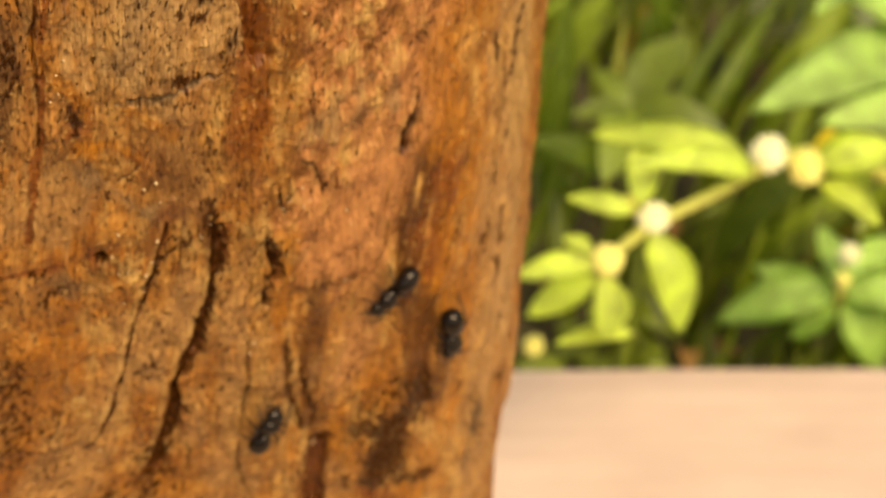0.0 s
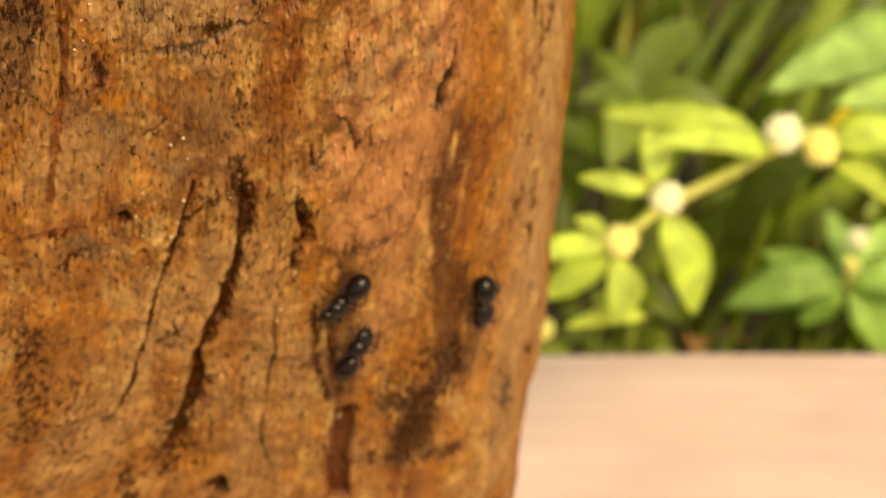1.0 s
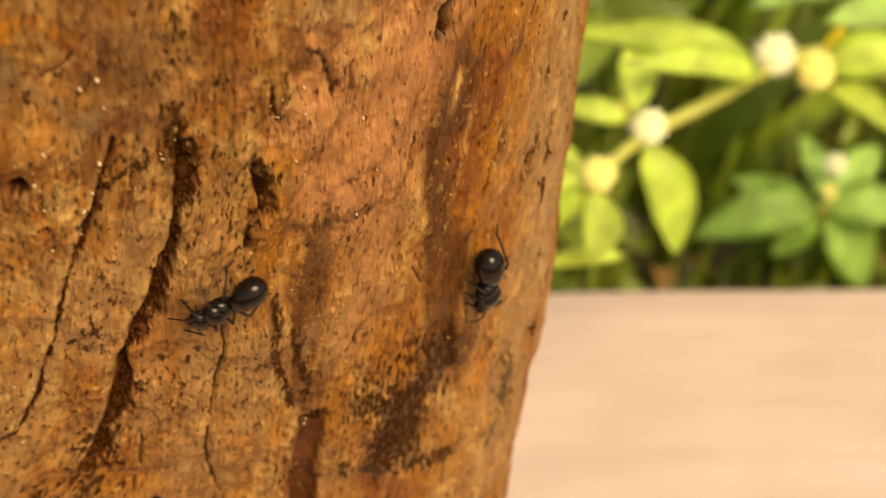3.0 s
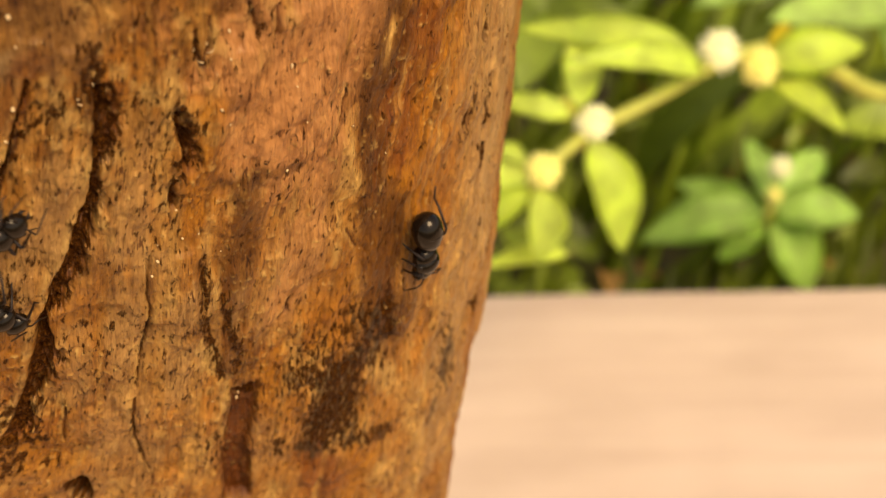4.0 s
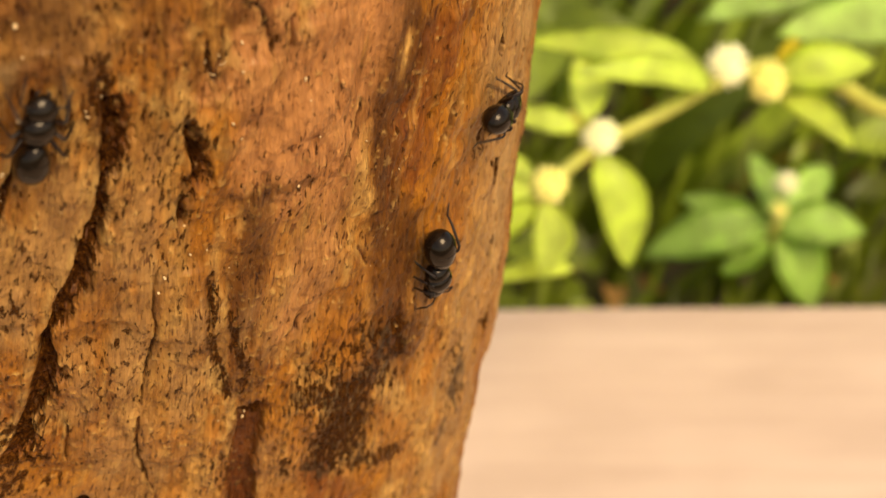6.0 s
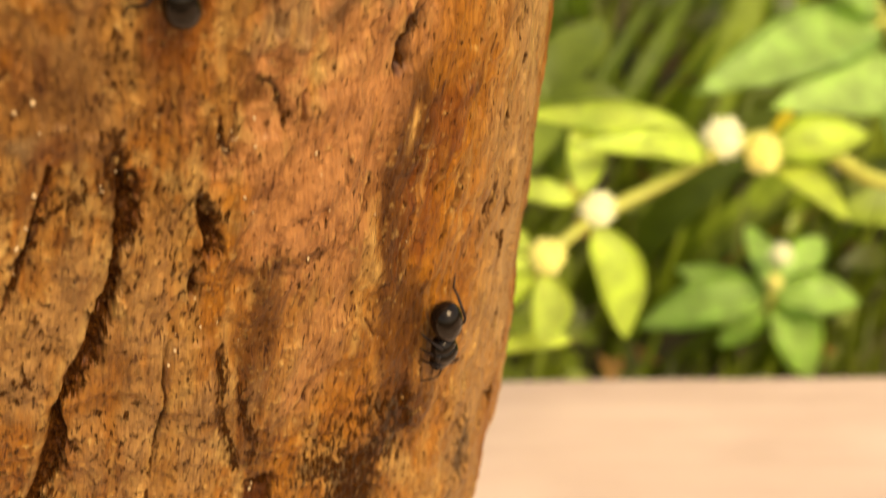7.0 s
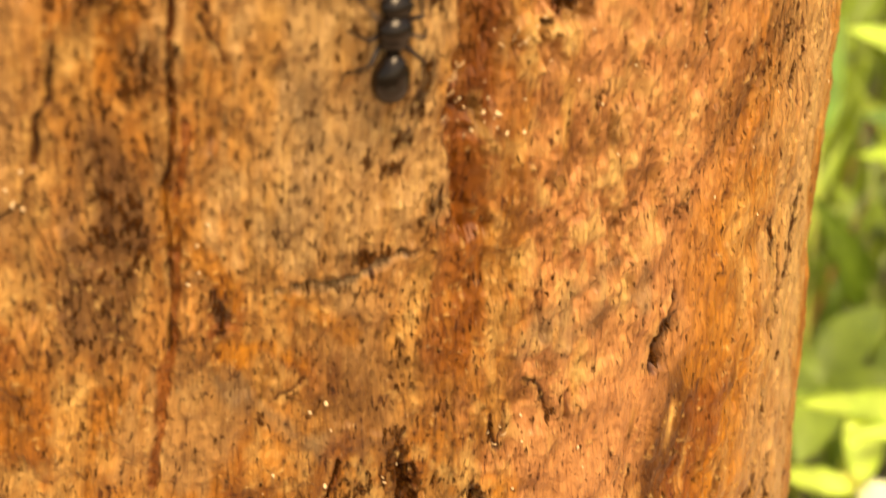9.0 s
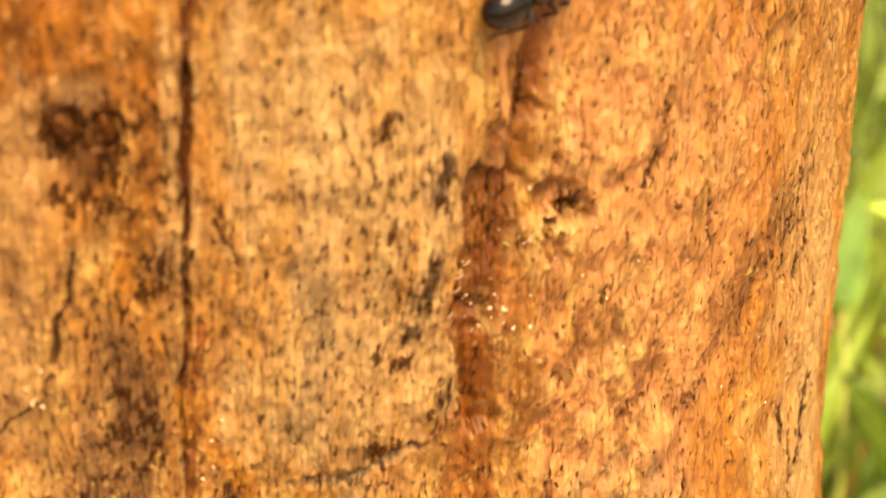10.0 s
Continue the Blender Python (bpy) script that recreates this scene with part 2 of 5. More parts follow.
def board():
    """A sawn board with a softly rounded, slightly wavy far edge; its top lies at z = 0."""
    bm = bmesh.new()
    x0, x1, y0, y1, h, r = -0.7, 0.8, -0.3, 0.2698, 0.095, 0.0025
    profile = [(y0, -h), (y0, -r), (y0 + r, 0.0)]
    profile += [(y0 + (y1 - y0) * k / 24, 0.0) for k in range(1, 24)]
    profile += [(y1 - r + r * math.sin(a), -r + r * math.cos(a)) for a in [math.pi / 2 * k / 5 for k in range(6)]] + [(y1, -h)]
    rows = []
    for i in range(121):
        x = x0 + (x1 - x0) * i / 120
        wave = 0.0006 * noise.noise((x * 14, 3.1, 0)) + 0.0003 * noise.noise((x * 60, 1.7, 0))
        rows.append([bm.verts.new((x, y + (wave if y > 0.2 else 0) + 0.0035 * x / 0.1 * 0.35, z + 0.0003 * noise.noise((x * 25, y * 60, 2)) * (z > -h))) for y, z in profile])
    for a, b in zip(rows, rows[1:]):
        for i in range(len(profile)):
            j = (i + 1) % len(profile)
            bm.faces.new((a[i], b[i], b[j], a[j]))
    bm.faces.new(rows[0])
    bm.faces.new(rows[-1][::-1])
    bmesh.ops.recalc_face_normals(bm, faces=bm.faces)
    return tagged(finish("wooden_board", bm, BOARD), "thick pale sawn wooden board lying before the weeds", "board")


ground()
board()


# ---- the trunk: a leaning, tapering stem; places on it are millimetres (u round it, v up it) ----
FLOOR = 295.0     # height of v = 0 above the board, in millimetres
MIDDLE = 0.8      # the angle at which u = 0


def blend_low(v):
    """0 in the seen part, growing below it, where the stem goes straight down."""
    return np.maximum(0.0, -143.0 - v)


def trunk_radius(v):
    w = np.maximum(v, -143.0)
    r = 79.5 + 0.439 * w + 0.00008 * w * w
    r = np.where(v > 0, 79.5 + 0.439 * 40 * (1 - np.exp(-np.maximum(v, 0) / 40)), r)
    return r + 0.05 * blend_low(v)


def flattened(angle):
    """The factor by which the side away from the weeds is drawn out into a flat flank."""
    d = 0.26 - np.where(angle > 3.6, angle - 2 * math.pi, angle)
    k = np.clip((d - 1.2) / 1.7, 0, 1)
    k = k * k * (3 - 2 * k)
    return np.where(d <= 0, 1.0, np.where(d < 1.2, 1 / np.cos(np.clip(d, 0, 1.2)), (1 - k) / math.cos(1.2) + k))


def trunk_axis(v):
    w = np.maximum(v, -143.0)
    return -62.4 - 0.344 * w, 155.0 + 0.26 * w


def hashed(i, j, seed):
    h = (i.astype(np.int64) * 374761393 + j.astype(np.int64) * 668265263 + seed * 974634599) & 0xFFFFFFFF
    h = ((h ^ (h >> 13)) * 1274126177) & 0xFFFFFFFF
    return ((h ^ (h >> 16)) & 0xFFFF) / 65535.0


def value_noise(x, y, seed):
    i, j = np.floor(x), np.floor(y)
    fx, fy = x - i, y - j
    fx, fy = fx * fx * (3 - 2 * fx), fy * fy * (3 - 2 * fy)
    a, b, c, d = (hashed(i + p, j + q, seed) for p, q in ((0, 0), (1, 0), (0, 1), (1, 1)))
    return (a * (1 - fx) + b * fx) * (1 - fy) + (c * (1 - fx) + d * fx) * fy - 0.5


def fractal(x, y, seed, octaves=4, gain=0.5):
    total, size = 0.0, 1.0
    for k in range(octaves):
        total = total + size * value_noise(x * 2 ** k, y * 2 ** k, seed + 17 * k)
        size *= gain
    return total


# base colours of the wood
DARKER, DARK, BROWN = (0.012, 0.005, 0.0015), (0.05, 0.017, 0.004), (0.15, 0.052, 0.010)
REDDARK, RED, ORANGE, UMBER = (0.12, 0.030, 0.005), (0.21, 0.056, 0.008), (0.40, 0.145, 0.014), (0.12, 0.040, 0.005)
GREY, GREYISH = (0.07, 0.040, 0.017), (0.22, 0.13, 0.06)
TAN, PALE, PINK = (0.41, 0.215, 0.078), (0.58, 0.35, 0.12), (0.48, 0.205, 0.075)
STRAW = (0.465, 0.272, 0.110)
RUST, RUSTDARK = (0.215, 0.062, 0.005), (0.15, 0.042, 0.004)
CREAM = (0.78, 0.56, 0.30)
BASE = (0.350, 0.127, 0.017)

theta = np.concatenate([np.linspace(-0.72, 1.62, 1060), np.linspace(1.62, 2 * math.pi - 0.72, 90)[1:-1]])
level = np.concatenate([np.linspace(-FLOOR, -150, 40)[:-1], np.linspace(-150, -30, 880), np.linspace(-30, 120, 40)[1:]])
TH, V = np.meshgrid(theta, level)
RADIUS = trunk_radius(V)
U = (np.where(TH > 3.6, TH - 2 * math.pi, TH) - MIDDLE) * RADIUS
# wandering edges for all marks, and the run of the grain
WU = U + 0.25 * fractal(U / 2.2, V / 3.5, 3, 4) + 0.1 * fractal(U / 0.5, V / 0.7, 5, 2)
WV = V + 0.7 * fractal(U / 3.0, V / 3.0, 4, 4) + 0.3 * fractal(U / 0.5, V / 0.6, 6, 2)
GU = U - 0.16 * (V + 90) + 0.8 * fractal(U / 9, V / 14, 8, 2)
HEIGHT = np.zeros_like(U)
DIRT = np.zeros_like(U)
MOTTLED = 0.8 * fractal(GU / 0.36, V / 1.0, 31, 3) + 0.5 * fractal(GU / 1.6, V / 3.2, 33, 3)
RAGGED = 1.05 + 0.9 * fractal(U / 1.5, V / 2.2, 21, 5, 0.65)
TONE = np.ones(U.shape + (3,)) * BASE


WHOLE = (slice(None), slice(None))


def around(points, reach):
    """The stretch of the grid that lies within reach of a broken line."""
    us, vs = [p[0] for p in points], [p[1] for p in points]
    r0, r1 = np.searchsorted(level, (min(vs) - reach, max(vs) + reach))
    r1 = max(r1, r0 + 1)
    low, high = U[r0:r1, :1060].min(0), U[r0:r1, :1060].max(0)
    inside = np.nonzero((high > min(us) - reach) & (low < max(us) + reach))[0]
    return (slice(r0, r1), slice(inside[0], inside[-1] + 1)) if len(inside) else (slice(0, 1), slice(0, 1))


def far_from(points, at):
    """The distance of each place in the stretch from a broken line."""
    wu, wv = WU[at], WV[at]
    best = np.full(wu.shape, 1e9)
    for (a, b), (c, d) in zip(points, points[1:]):
        du, dv = c - a, d - b
        t = np.clip(((wu - a) * du + (wv - b) * dv) / (du * du + dv * dv + 1e-9), 0, 1)
        best = np.minimum(best, (wu - a - t * du) ** 2 + (wv - b - t * dv) ** 2)
    return np.sqrt(best)


def tint(mask, tone, amount, at=WHOLE):
    k = np.clip(mask * amount, 0, 1)[..., None]
    TONE[at] = TONE[at] * (1 - k) + np.array(tone) * k


def soil(mask, tone, amount, at):
    """Dark crumbs that thin out from the middle of a mark; the reddish ones are clean."""
    if tone in (DARKER, DARK, BROWN, GREY):
        DIRT[at] = np.maximum(DIRT[at], np.clip(mask, 0, 1) * amount * (0.95 if tone == BROWN else 1.0))


def groove(points, width, depth, tone, amount):
    """A crack or hollow with ragged sides, a pale rim and a dirty floor, whose shade is also put into the colour."""
    at = around(points, 2.6 * width + 1.2)
    ragged = RAGGED[at]
    d = far_from(points, at) / (width * 0.62)
    if width > 0.6 and depth > 0.3:
        rim = far_from([(u - width * 0.95, v) for u, v in points], at) / (width * 0.35)
        tint(np.exp(-(rim * ragged) ** 2) * np.clip(0.6 + 2 * MOTTLED[at], 0, 1), CREAM, 0.4, at)
        HEIGHT[at] += 0.12 * np.exp(-rim ** 2)
    broken = np.clip(0.62 + 1.6 * MOTTLED[at] + 0.5 * (width < 0.45) + 2 * (tone == DARKER), 0.15, 1)
    depth = depth * (0.6 if width > 0.5 else 1.0)
    HEIGHT[at] -= depth * np.exp(-(d * ragged) ** 6) * (0.5 + 0.5 * broken)
    HEIGHT[at] += 0.16 * depth * np.exp(-((d - 1.7) / 0.7) ** 2)
    tint(np.exp(-(d * ragged * 0.92) ** 6) * (1 if tone in (RED, REDDARK, ORANGE) else broken), tone, amount, at)
    soil(0.76 - 0.36 * d * ragged, tone, amount, at)


def stain(points, width, tone, amount):
    """A patch of another colour with a mottled, open edge."""
    at = around(points, 2.4 * width + 1.2)
    d = far_from(points, at) / (width * 0.62) * 0.8
    tint(np.clip(1.25 * (0.85 - 0.85 * d + 2.0 * MOTTLED[at]), 0, 1), tone, amount, at)
    soil(0.6 - 0.34 * d, tone, amount, at)


def speckle(points, width, amount):
    """Scattered dark specks with no clear edge."""
    at = around(points, width + 1.2)
    DIRT[at] = np.maximum(DIRT[at], amount * np.clip(1.6 - far_from(points, at) / (width * 0.5), 0, 1))


def plate(points, width, height):
    """A raised flake with a steep rim."""
    at = around(points, 1.6 * width + 1.2)
    d = far_from(points, at) / (width * 0.62)
    HEIGHT[at] += height / (1 + np.exp(np.minimum((d - 1) * 14, 60)))


def crumble(points, width, height):
    """A field of small standing flakes and pits, with shade in the pits and light on the flakes put into the colour."""
    at = around(points, width + 1.2)
    k = np.clip(1.5 - far_from(points, at) / (width * 0.5), 0, 1)
    lumps = LUMPS[at]
    HEIGHT[at] += height * k * (lumps + 0.35 * np.tanh(14 * (lumps - 0.05)))
    tint(k * np.clip(-0.15 - 2.2 * lumps, 0, 1), UMBER, 0.7, at)
    tint(k * np.clip(-0.1 + 2.0 * lumps, 0, 1), PALE, 0.5, at)
    tint(k * np.clip(8 * (GRAINS[at] + 0.5 * lumps - 0.42), 0, 1) * min(1, height / 0.3), PALE, 0.6, at)


def beside(points, at):
    """The signed distance of each place from a broken line that runs down the stem (positive towards the weeds), and the distance past its ends."""
    wu, wv = WU[at], WV[at]
    best, signed, past = np.full(wu.shape, 1e9), np.zeros(wu.shape), np.zeros(wu.shape)
    last = len(points) - 2
    for k, ((a, b), (c, d)) in enumerate(zip(points, points[1:])):
        du, dv = c - a, d - b
        run = math.hypot(du, dv) + 1e-9
        t = ((wu - a) * du + (wv - b) * dv) / run ** 2
        near = np.clip(t, 0, 1)
        gap = (wu - a - near * du) ** 2 + (wv - b - near * dv) ** 2
        side = ((wv - b) * du - (wu - a) * dv) / run
        over = np.maximum(np.maximum(-t, 0) * (k == 0), np.maximum(t - 1, 0) * (k == last)) * run
        closer = gap < best
        best = np.where(closer, gap, best)
        signed = np.where(closer, np.where(side >= 0, 1, -1) * np.sqrt(gap), signed)
        past = np.where(closer, over, past)
    return signed, past


def ledge(points, width, drop):
    """A split whose near lip stands up sharp and pale; beyond it a dirty floor climbs back in crumbs. The lip's light
    and the floor's shade are put into the colour too.
    """
    at = around(points, 1.8 * width + 1.2)
    s, past = beside(points, at)
    width = width * np.clip(RAGGED[at] - 0.1, 0.5, 1.6)
    ends = np.clip(1 - past / 0.6, 0, 1)
    inside = np.clip(s / 0.10 + 0.5, 0, 1) * ends
    far = np.clip(s / width, 0, 1)
    floor = inside * np.clip((1 - far) * 2.2, 0, 1)
    HEIGHT[at] -= drop * floor * np.clip(0.85 + 0.6 * GRAINS[at], 0.4, 1.2)
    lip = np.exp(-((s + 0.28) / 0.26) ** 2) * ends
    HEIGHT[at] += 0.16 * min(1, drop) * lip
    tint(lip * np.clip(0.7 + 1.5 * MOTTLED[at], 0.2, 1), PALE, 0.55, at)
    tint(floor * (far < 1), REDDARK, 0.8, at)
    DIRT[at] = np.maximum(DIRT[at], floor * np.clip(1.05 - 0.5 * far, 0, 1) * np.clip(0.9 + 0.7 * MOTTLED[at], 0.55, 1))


def wash(points, width, tone, amount):
    """A broad soft change of colour that frays along the grain."""
    at = around(points, 1.3 * width + 1.2)
    d = far_from(points, at) / (0.5 * width)
    k = np.clip(1.3 - 0.8 * d + 1.1 * streaks[at] + 0.7 * middling[at], 0, 1)
    tint(k * k * (3 - 2 * k), tone, amount, at)


def channel(points, width, depth, tone):
    """A clean gutter with steep sides and a smooth, fibrous floor."""
    at = around(points, width + 1.2)
    s, past = beside(points, at)
    half = 0.5 * width * np.clip(1 + 0.35 * MOTTLED[at], 0.6, 1.5)
    ends = np.clip(1 - past / 0.5, 0, 1)
    k = ends / (1 + np.exp(np.clip((np.abs(s) - half) / 0.07, -50, 50)))
    HEIGHT[at] -= depth * k * (0.9 + 0.3 * np.clip(-s / half, -1, 1))
    tint(k * np.clip(0.9 + 0.5 * streaks[at], 0.5, 1), tone, 0.92, at)
    wall = np.exp(-((s + half) / 0.13) ** 2) * ends
    tint(wall, DARK, 0.8, at)


def crack(points, width, depth):
    """A hair-thin open split with a dark floor; its shade and its lit edge are put into the colour."""
    at = around(points, 3 * width + 1.0)
    s, past = beside(points, at)
    half = 0.5 * max(width, 0.15) * np.clip(1 + 0.9 * MOTTLED[at], 0.4, 2.0)
    ends = np.clip(1 - past / 0.3, 0, 1)
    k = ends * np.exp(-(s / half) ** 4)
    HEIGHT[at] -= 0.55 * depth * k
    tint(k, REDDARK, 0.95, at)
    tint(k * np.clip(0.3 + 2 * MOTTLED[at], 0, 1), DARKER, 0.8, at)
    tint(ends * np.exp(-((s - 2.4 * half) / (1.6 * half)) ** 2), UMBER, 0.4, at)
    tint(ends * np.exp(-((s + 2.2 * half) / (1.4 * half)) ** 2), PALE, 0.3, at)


def hole(points, width, depth):
    """A bored hole with a dark throat."""
    at = around(points, 2 * width + 1.0)
    d = far_from(points, at) / (0.5 * width)
    HEIGHT[at] -= depth * np.exp(-d ** 6)
    tint(np.exp(-d ** 6), DARKER, 1.0, at)
    DIRT[at] = np.maximum(DIRT[at], np.exp(-(d * 0.85) ** 4))
    tint(np.exp(-((d - 1.5) / 0.4) ** 2), REDDARK, 0.5, at)


LUMPS = fractal(U / 1.3, V / 1.7, 71, 4, 0.6)
GRAINS = fractal(U / 0.5, V / 0.45, 75, 3)
# broad swells, fibres, flakes and open pores of the bare wood
HEIGHT += 0.9 * fractal(U / 22, V / 34, 41, 3)
broad = fractal(GU / 7, V / 16, 43, 4)
tint(np.clip(0.1 + 1.8 * broad, 0, 1), TAN, 0.55)
tint(np.clip(-0.1 - 2.0 * broad, 0, 1), RED, 0.5)
middling = fractal(GU / 2.4, V / 4.5, 44, 5, 0.6)
tint(np.clip(-0.22 + 2.4 * middling, 0, 1), UMBER, 0.28)
tint(np.clip(-0.3 - 2.2 * middling, 0, 1), PALE, 0.6)
streaks = fractal(GU / 1.1, V / 11, 45, 4)
tint(np.clip(-0.2 + 2.4 * streaks, 0, 1), UMBER, 0.25)
tint(np.clip(-0.2 - 2.0 * streaks, 0, 1), PALE, 0.4)
HEIGHT += 0.14 * streaks + 0.09 * fractal(GU / 0.45, V / 4, 47, 3)
flakes = fractal(GU / 2.6, V / 3.6, 49, 4)
HEIGHT += (0.12 * np.tanh(12 * (flakes - 0.08)) + 0.09 * np.tanh(9 * (flakes + 0.17))) * (1 - 0.75 * np.clip((TH - 0.95) / 0.3, 0, 1))
HEIGHT += 0.5 * fractal(GU / 5, V / 8, 48, 3)
HEIGHT += 0.16 * fractal(GU / 0.8, V / 1.7, 50, 3)
lively = fractal(GU / 0.9, V / 2.2, 91, 4, 0.7)
TONE *= np.clip(1 + (0.26 + 0.16 * np.clip((V + 84) / 12, 0, 1)) * lively, 0.6, 1.45)[..., None]
HEIGHT += (0.08 + 0.16 * np.clip((V + 84) / 12, 0, 1)) * lively
cell_u, cell_v = GU / 0.62, V / 1.25 + 0.5 * np.floor(GU / 0.62)
ci, cj = np.floor(cell_u), np.floor(cell_v)
pu = cell_u - ci - 0.25 - 0.5 * hashed(ci, cj, 51)
pv = cell_v - cj - 0.3 - 0.4 * hashed(ci, cj, 52)
size = 0.5 + 1.0 * hashed(ci, cj, 53)
open_pore = (hashed(ci, cj, 54) < np.clip(0.30 + 1.5 * fractal(U / 10, V / 10, 55, 3) + 0.3 * np.clip((U - 8) / 12, 0, 1) + 0.2 * np.clip((V + 78) / 10, 0, 1), 0.03, 0.8))
pore = open_pore * np.exp(-((pu / 0.15) ** 2 + (pv / 0.27) ** 2) / size)
HEIGHT -= 0.16 * pore
tint(pore, DARK, 0.8)

# single marks, seen one by one
# broad colours
wash([(-8.7, -84.6), (-10.4, -89.7), (-12.1, -92.7)], 7.33, PINK, 0.75)
wash([(8.1, -94.7), (7.5, -105.9), (5.0, -119.8), (2.2, -134.7)], 5.95, TAN, 0.8)
wash([(-21.5, -106.2), (-23.2, -116.0), (-24.9, -123.4)], 4.00, TAN, 0.65)
wash([(-24.2, -91.1), (-26.5, -96.3), (-28.6, -101.6)], 3.30, TAN, 0.7)
wash([(-18.6, -88.9), (-19.9, -94.6), (-20.8, -97.4)], 2.22, TAN, 0.65)
wash([(-28.1, -93.6), (-32.7, -104.8), (-35.5, -115.7)], 4.40, TAN, 0.7)
wash([(-23.7, -66.8), (-20.4, -64.5)], 5.87, ORANGE, 0.26)
wash([(-22.6, -73.2), (-22.3, -79.3)], 5.52, TAN, 0.75)
wash([(-31.8, -61.9), (-32.7, -67.5)], 2.63, UMBER, 0.35)
wash([(-21.2, -47.4), (-21.7, -55.4), (-23.7, -65.8)], 9.35, STRAW, 0.95)
wash([(-16.3, -49.4), (-16.0, -55.2), (-18.1, -65.1)], 4.50, STRAW, 0.9)
wash([(-35.0, -47.7), (-37.3, -55.6), (-39.0, -62.0)], 4.00, TAN, 0.8)
wash([(-3.0, -51.5), (-3.7, -64.2), (-6.3, -78.9)], 13.75, PINK, 0.85)
wash([(6.2, -55.7), (3.1, -67.0), (0.5, -78.0)], 8.25, PINK, 0.5)
wash([(10.3, -62.2), (7.5, -70.9), (4.6, -84.7)], 9.10, ORANGE, 0.26)
wash([(-10.5, -85.0), (-8.5, -92.5)], 9.97, PINK, 0.75)
wash([(-6.6, -73.9), (-5.3, -81.3)], 8.98, PINK, 0.7)
wash([(-12.6, -74.7), (-11.9, -67.3)], 4.22, ORANGE, 0.2)
wash([(4.8, -88.5), (2.3, -91.0), (0.9, -93.5), (-0.7, -97.3), (-1.7, -100.8), (-2.5, -104.0)], 5.78, ORANGE, 1.)
wash([(0.1, -87.6), (-1.8, -91.0), (-3.4, -93.8), (-4.0, -97.8), (-4.0, -103.0)], 3.50, UMBER, 1.)
groove([(4.6, -89.7), (3.5, -91.8), (2.0, -93.2)], 0.56, 0.2, UMBER, 0.8)
groove([(1.8, -92.6), (0.7, -95.2), (-0.1, -96.7)], 0.44, 0.2, UMBER, 0.8)
groove([(-2.1, -96.0), (-2.9, -97.9), (-3.4, -100.2)], 0.39, 0.2, UMBER, 0.8)
groove([(-0.2, -87.9), (-0.9, -91.0), (-1.9, -93.2)], 0.45, 0.2, REDDARK, 0.7)
groove([(3.0, -94.8), (1.6, -97.8), (0.5, -100.6)], 0.41, 0.2, UMBER, 0.7)
wash([(-2.2, -104.2), (-3.2, -108.0), (-3.3, -112.8), (-3.2, -116.0)], 2.69, UMBER, 1.)
groove([(-2.7, -106.1), (-3.4, -110.3), (-3.1, -115.4)], 0.83, 0.2, REDDARK, 0.7)
wash([(-5.3, -106.7), (-6.3, -110.7), (-8.3, -114.4)], 4.20, ORANGE, 0.33)
wash([(-12.9, -111.9), (-12.9, -118.7), (-14.5, -125.5)], 5.20, ORANGE, 0.36)
wash([(-6.2, -122.7), (-4.8, -129.7), (-7.0, -132.8)], 4.00, ORANGE, 0.33)
wash([(-10.1, -126.4), (-9.1, -131.5)], 2.52, RED, 0.8)
wash([(-12.6, -94.8), (-13.4, -98.0), (-14.0, -100.9)], 2.20, UMBER, 0.8)
wash([(-14.4, -102.9), (-14.7, -111.1)], 2.25, RED, 0.5)
wash([(-14.2, -101.8), (-14.8, -106.1), (-14.7, -111.1), (-14.7, -116.1)], 1.87, UMBER, 0.7)
wash([(-15.1, -87.8), (-15.6, -91.7), (-16.2, -95.8)], 2.00, ORANGE, 0.7)
wash([(-14.6, -87.6), (-14.9, -90.1), (-15.2, -92.8), (-15.9, -96.4)], 0.47, UMBER, 0.6)
# shade under the flake's lower edge, put into the colour
wash([(-14.4, -94.5), (-12.6, -94.6), (-11.1, -95.2)], 1.10, UMBER, 0.5)
wash([(-28.1, -116.8), (-26.7, -120.3), (-24.9, -122.6)], 2.53, ORANGE, 0.29)
wash([(-27.8, -118.4), (-27.1, -121.8)], 2.60, ORANGE, 0.5)
wash([(-20.1, -84.6), (-20.4, -87.5), (-20.8, -90.0)], 0.90, RED, 0.5)
wash([(-31.0, -77.2), (-34.2, -80.8)], 5.09, STRAW, 0.5)
wash([(-19.6, -64.5), (-19.7, -72.4)], 6.60, TAN, 0.45)
wash([(-9.6, -103.0), (-11.5, -107.7)], 4.90, TAN, 0.5)
wash([(-14.2, -120.9), (-13.7, -125.8)], 2.45, TAN, 0.5)
wash([(4.0, -88.9), (2.0, -91.3), (0.4, -94.1)], 2.72, UMBER, 0.85)
wash([(4.0, -90.3), (1.8, -94.0), (-0.0, -97.3)], 2.27, ORANGE, 1.)
wash([(-3.2, -99.8), (-3.8, -104.3), (-4.3, -108.4)], 3.87, UMBER, 0.7)
wash([(-0.9, -85.8), (-1.4, -90.3), (-2.4, -93.9), (-3.2, -97.8)], 3.38, UMBER, 0.9)
wash([(1.9, -87.3), (0.6, -91.5), (-0.4, -95.1), (-1.4, -99.4)], 3.15, RED, 0.8)
wash([(-6.3, -84.8), (-7.7, -89.7), (-9.1, -93.6)], 4.98, PINK, 0.6)
wash([(-9.5, -101.9), (-10.6, -107.0)], 3.20, PINK, 0.5)
wash([(-23.1, -59.3), (-22.6, -61.8), (-25.6, -66.1)], 1.98, GREYISH, 0.5)
